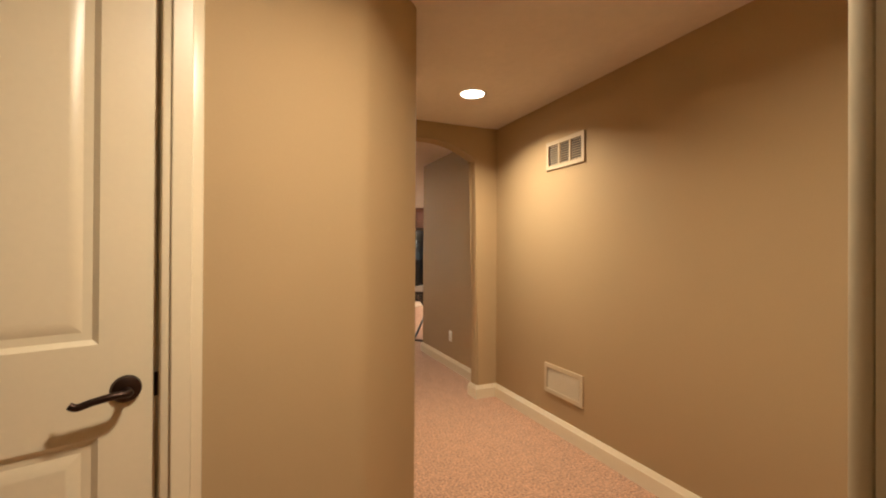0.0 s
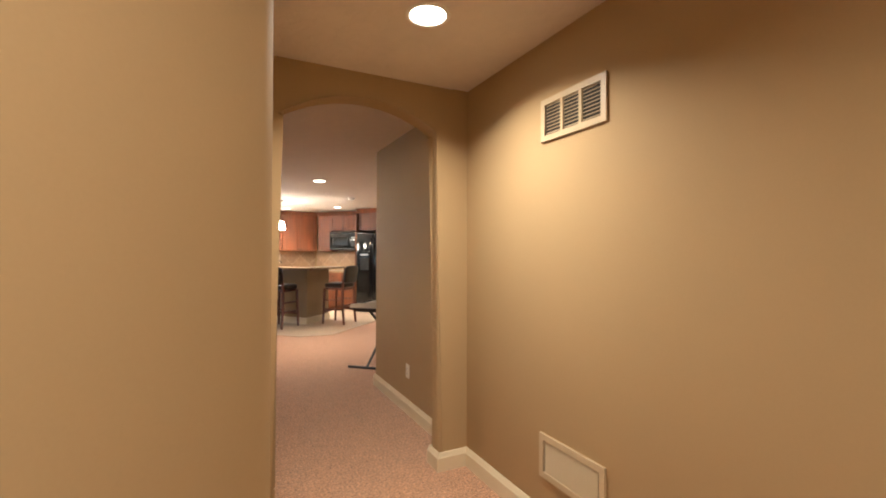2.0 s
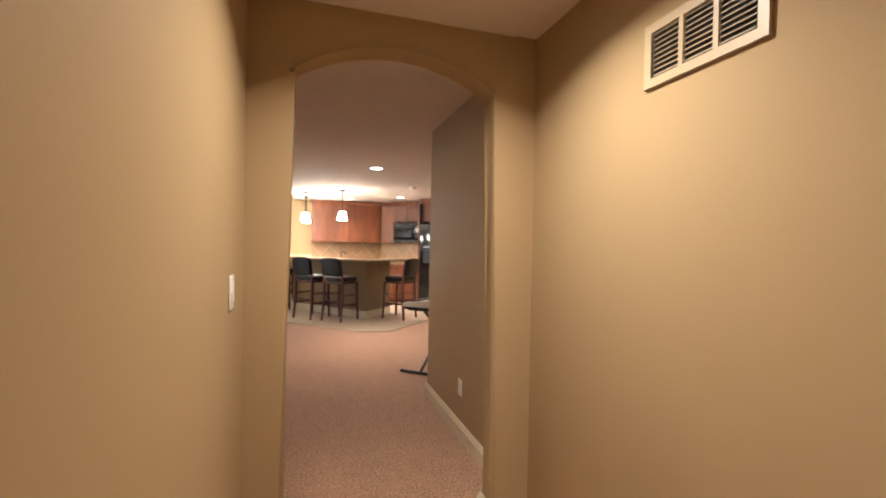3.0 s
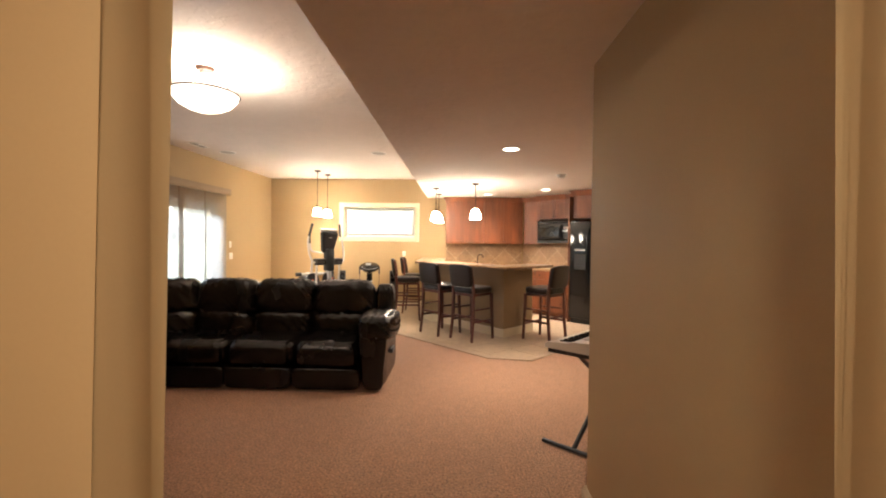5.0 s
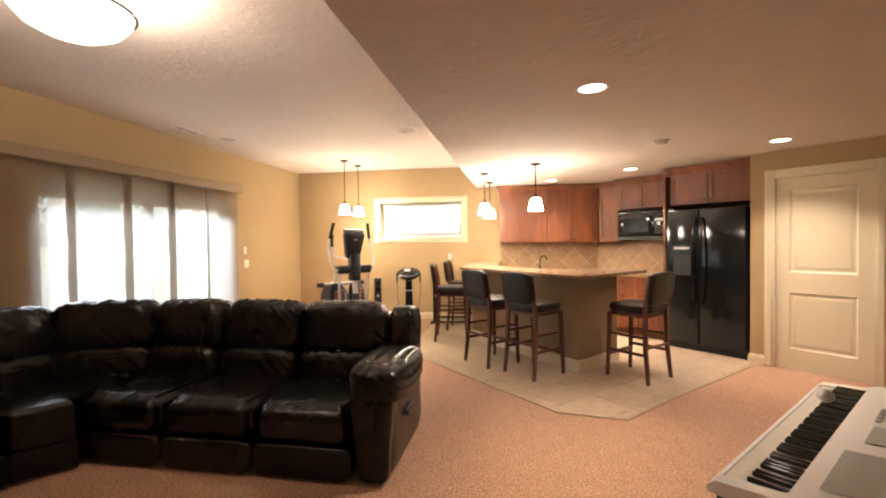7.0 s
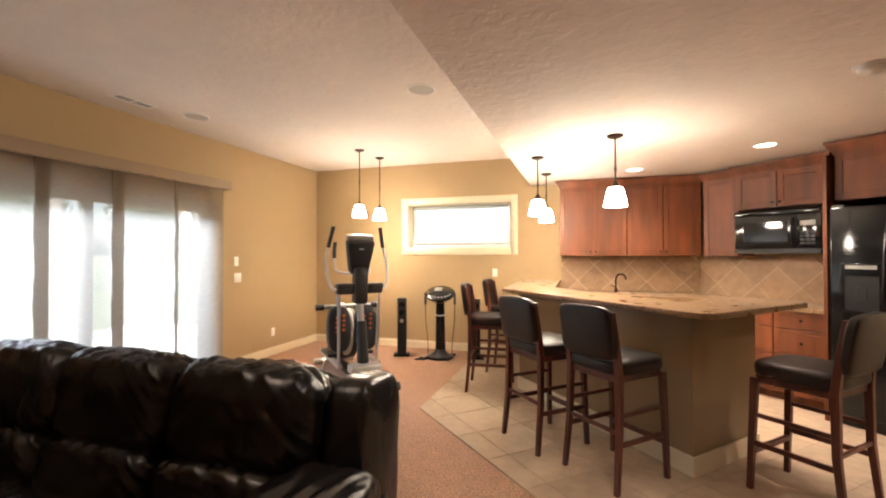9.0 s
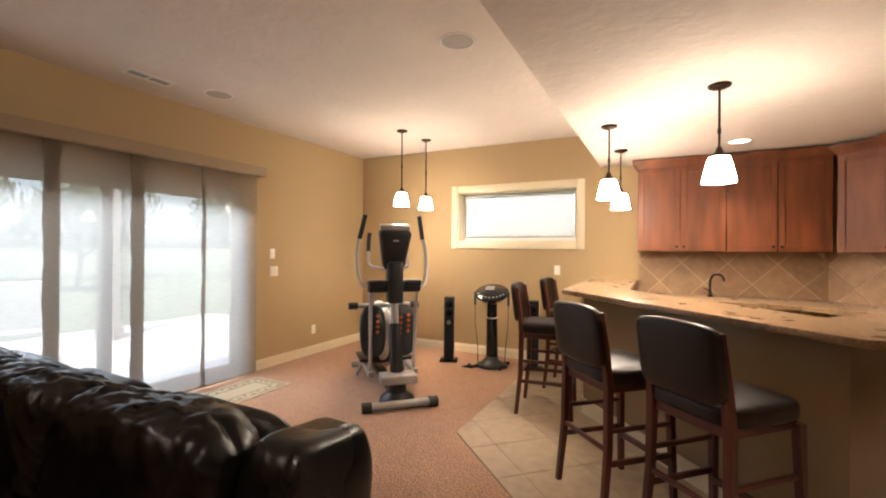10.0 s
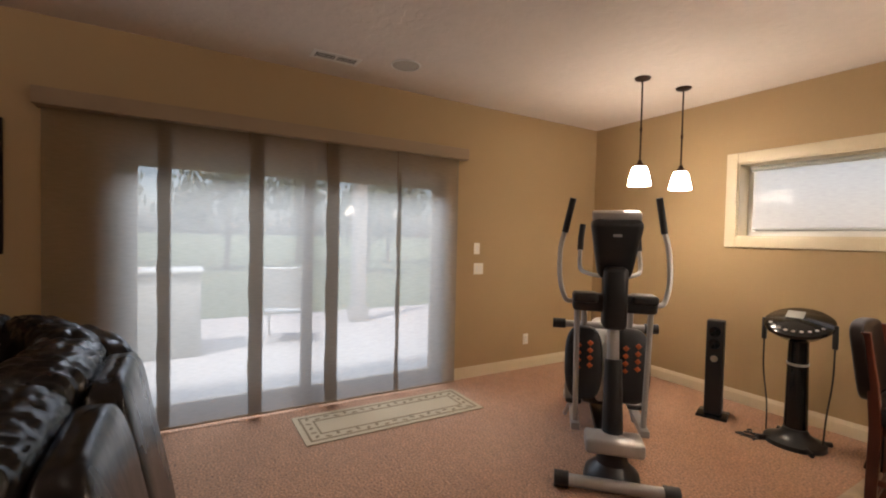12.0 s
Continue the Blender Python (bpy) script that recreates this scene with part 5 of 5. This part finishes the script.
leaf = bmesh.new()
lathe(leaf, [(0.0, 0.0014), (0.014, 0.0012), (0.018, 0.0)], 6)
leaf_data = mesh_of("motif", leaf, RUG_DARK)
for i in range(18):
    for y in (-0.092, -RW + 0.092):
        s = new("motif", leaf_data)
        s.parent, s.location, s.rotation_euler, s.scale = rug, (0.10 + i * (RL - 0.2) / 17, y + 0.012 * (-1) ** i, 0.0091), (0, 0, random.uniform(0, 3)), (1.5, 0.8, 1)
for i in range(3):
    for x in (0.092, RL - 0.092):
        s = new("motif", leaf_data)
        s.parent, s.location, s.rotation_euler, s.scale = rug, (x, -0.17 - i * 0.08, 0.0091), (0, 0, random.uniform(0, 3)), (1.5, 0.8, 1)

# ---- poster ----
PW, PH = 1.0, 0.82
pic = thing("popcorn_poster", pose(WEST + 0.002, 6.09, 1.255, 0, 0, 90), "dark glossy popcorn poster hanging on the tan wall", "poster")
part("board", boxed(0, -0.03, 0, PW, 0, PH, bev=0.003), POSTER_DARK, pic)
part("band", boxed(0.01, -0.032, PH - 0.22, PW - 0.01, -0.0305, PH - 0.15), mat("poster_brown", (0.10, 0.05, 0.035), 0.2, 0, 20, 0.4, 0), pic, "dusky brown band")
for i in range(7):
    a = 0.36 + i * 0.055
    bm = prism(bmesh.new(), [(a + (0.5 - i / 6) * 0.06, 0.12), (a + 0.052 + (0.5 - i / 6) * 0.06, 0.12), (a + 0.052, 0.52), (a, 0.52)], 0.031, 0.0325)
    bm.transform(pose(0, 0, 0, 90, 0, 0))
    part("bag_stripe", bm, POSTER_RED, pic, "red bag stripe")
bm = bmesh.new()
for i in range(4):
    a = 0.40 + i * 0.10
    bm = prism(bmesh.new(), [(a, 0.14), (a + 0.02, 0.14), (a + 0.022, 0.51), (a - 0.004, 0.51)], 0.0335, 0.0342)
    bm.transform(pose(0, 0, 0, 90, 0, 0))
    part("stripe", bm, POSTER_PALE, pic, "pale stripe")
random.seed(6)
bm = bmesh.new()
for i in range(46):
    a, r = random.uniform(0, math.pi), random.uniform(0, 1) ** 0.5
    lathe(bm, [(0.0, 0.002), (0.02, 0.001), (0.026, 0.0)], 7, (0.55 + 0.19 * r * math.cos(a), 0.53 + 0.12 * r * math.sin(a), 0.034 + 0.0001 * i))
bm.transform(pose(0, 0, 0, 90, 0, 0))
part("popcorn", bm, POSTER_GOLD, pic, "golden popcorn heap")
part("underline", boxed(0.22, -0.0365, 0.235, 0.78, -0.0355, 0.255), POSTER_PALE, pic)


def letters(text, size, x, z, parent, material, tilt=0):
    c = bpy.data.curves.new("letters", "FONT")
    c.body, c.size, c.extrude, c.align_x = text, size, 0.0004, "CENTER"
    tmp = bpy.data.objects.new("letters", c)
    me = bpy.data.meshes.new_from_object(tmp)
    bpy.data.objects.remove(tmp)
    me.name = "lettering"
    me.materials.append(material)
    ob = new("lettering", me)
    ob.parent = parent
    ob.matrix_local = pose(x, -0.0375, z, 90, tilt, 0)
    return ob


letters("hot", 0.15, 0.66, 0.685, pic, POSTER_PALE)
letters("POPCORN", 0.205, 0.50, 0.30, pic, POSTER_PALE)

# ---- outside ----
ground = structure("ground", boxed(-400, -300, -0.5, 400, 400, -0.12), GRASS, "green lawn", "ground")
structure("patio", boxed(-7.0, 5.0, -0.1195, WEST - 0.201, 13.0, -0.02), CONCRETE, "pale concrete patio", "patio")
post = thing("porch_post", pose(-5.9, 10.55, -0.02), "pale square porch post on the patio", "post")
part("shaft", boxed(-0.10, -0.10, 0, 0.10, 0.10, 3.0, bev=0.006), STUCCO, post)
part("plinth", boxed(-0.14, -0.14, 0, 0.14, 0.14, 0.25, bev=0.008), STUCCO, post)
ch = thing("patio_chair", pose(-5.0, 9.2, -0.02, 0, 0, 70), "pale metal patio chair outside the door", "chair")
for x in (-0.26, 0.26):
    part("side_frame", tubed(smooth_line([(x, 0.30, 0.0), (x, 0.24, 0.62), (x, -0.22, 0.64), (x, -0.30, 0.0)], 5), 0.014, 8), STUCCO, ch)
    part("back_post", tubed([(x, -0.22, 0.40), (x, -0.40, 1.05)], 0.014, 8), STUCCO, ch)
part("seat", boxed(-0.25, -0.24, 0.40, 0.25, 0.26, 0.43, bev=0.008), GREY, ch)
part("backrest", moved(boxed(-0.25, -0.012, 0, 0.25, 0.012, 0.55, bev=0.006), pose(0, -0.26, 0.48, 15, 0, 0)), GREY, ch)
st = thing("patio_cabinet", pose(-4.9, 7.85, -0.02), "grey covered box standing on the patio", "storage box")
part("body", boxed(-0.3, -0.35, 0, 0.3, 0.35, 0.95, bev=0.02, seg=2), GREY, st)
part("lid", boxed(-0.33, -0.38, 0.9505, 0.33, 0.38, 1.0, bev=0.015, seg=2), GREY, st)


def tree(x, y, h, seed):
    rnd = random.Random(seed)
    ob = thing("tree", pose(x, y, -0.12), "leafy green tree on the lawn", "tree", "garden trees")
    bm = tubed([(0, 0, 0), (0.1, 0.05, h * 0.3), (0.0, 0.1, h * 0.6), (0.1, 0, h * 0.85)], 0.05 * h * 0.5, 10, 0.03)
    tips = []
    for k in range(7):
        a, z = rnd.uniform(0, 6.28), h * rnd.uniform(0.28, 0.6)
        e = Vector((math.cos(a) * h * 0.28, math.sin(a) * h * 0.28, z + h * 0.2))
        tube(bm, [(0.05, 0.05, z), e * 0.6 + Vector((0, 0, z * 0.3)), e], 0.05, 6, 0.015)
        tips.append(e)
    part("trunk", bm, BARK, ob)
    bm = bmesh.new()
    for k in range(1500):
        t = rnd.choice(tips) if rnd.random() < 0.75 else Vector((0, 0, h * 0.8))
        c = t + Vector((rnd.gauss(0, 1), rnd.gauss(0, 1), rnd.gauss(0, 0.8))) * h * 0.10
        m = Matrix.Translation(c) @ Euler((rnd.uniform(0, 6), rnd.uniform(0, 6), 0)).to_matrix().to_4x4()
        s = rnd.uniform(0.10, 0.22)
        bm.faces.new([bm.verts.new(m @ Vector(p)) for p in ((-s, 0, 0), (0, -s * 0.5, 0.02), (s, 0, 0), (0, s * 0.5, 0.02))])
    part("crown", bm, LEAF, ob, smooth=None)


for i, (x, y, h) in enumerate(((-17, 5, 3.8), (-19, 9.5, 4.6), (-16, 14.5, 3.6), (-22, 18, 5.4), (-24, 3, 5.4), (-18, 22, 4.2), (-22, 13, 5.0))):
    tree(x, y, h, i)

# ---- floor tiles, joints recessed ----
HULL = [(0.18, NORTH - 0.004), (0.175, 9.905), (1.92, 8.15), (2.45, 8.07), (3.02, 8.67), diag(1.03, -0.002), diag(-1.6, BACK - 0.01)]
tiled = structure("tiled_floor", prism(bmesh.new(), HULL, 0.0005, 0.0085), GROUT, "beige stone-tiled floor round the bar", "tile floor")
S = 0.42
R45 = math.radians(-46.5)
ca, sa = math.cos(R45), math.sin(R45)
for i in range(-16, 16):
    for j in range(-16, 16):
        g = 0.002
        q = [((i + a) * S + (g if a == 0 else -g), (j + b) * S + (g if b == 0 else -g)) for a, b in ((0, 0), (1, 0), (1, 1), (0, 1))]
        q = [(2.27 + x * ca - y * sa, 9.20 + x * sa + y * ca) for x, y in q]
        q = clip(q, HULL)
        if len(q) > 2 and area(q) > 0.004:
            part("tile", prism(bmesh.new(), q, 0.004, 0.0105), TILE, tiled, smooth=None)


# ---- splash tiles, set on edge ----
def splash(m, x0, x1, z0, z1, name):
    ob = structure(name, boxed(x0, -0.006, z0, x1, 0.0, z1), SPLASH_GROUT, "brown stone tile backsplash set in diamonds", "backsplash")
    ob.matrix_world = m
    hull = [(x0, z0), (x1, z0), (x1, z1), (x0, z1)]
    h = 0.21
    for i in range(-2, 12):
        for j in range(-3, 5):
            cx, cz = x0 + i * h, z0 + 0.13 + j * h
            if (i + j) % 2:
                continue
            g = h - 0.006
            q = clip([(cx - g, cz), (cx, cz - g), (cx + g, cz), (cx, cz + g)], hull)
            if len(q) > 2 and area(q) > 0.002:
                bm = prism(bmesh.new(), q, 0.005, 0.011)
                bm.transform(pose(0, 0, 0, 90, 0, 0))
                part("tile", bm, SPLASH, ob, smooth=None)


splash(pose(0, NORTH - 0.0005, 0), 1.31, 2.93, 0.909, 1.369, "backsplash_north")
splash(DIAG @ pose(0, BACK - 0.0005, 0), -1.60, -0.06, 0.909, 1.369, "backsplash_diagonal")
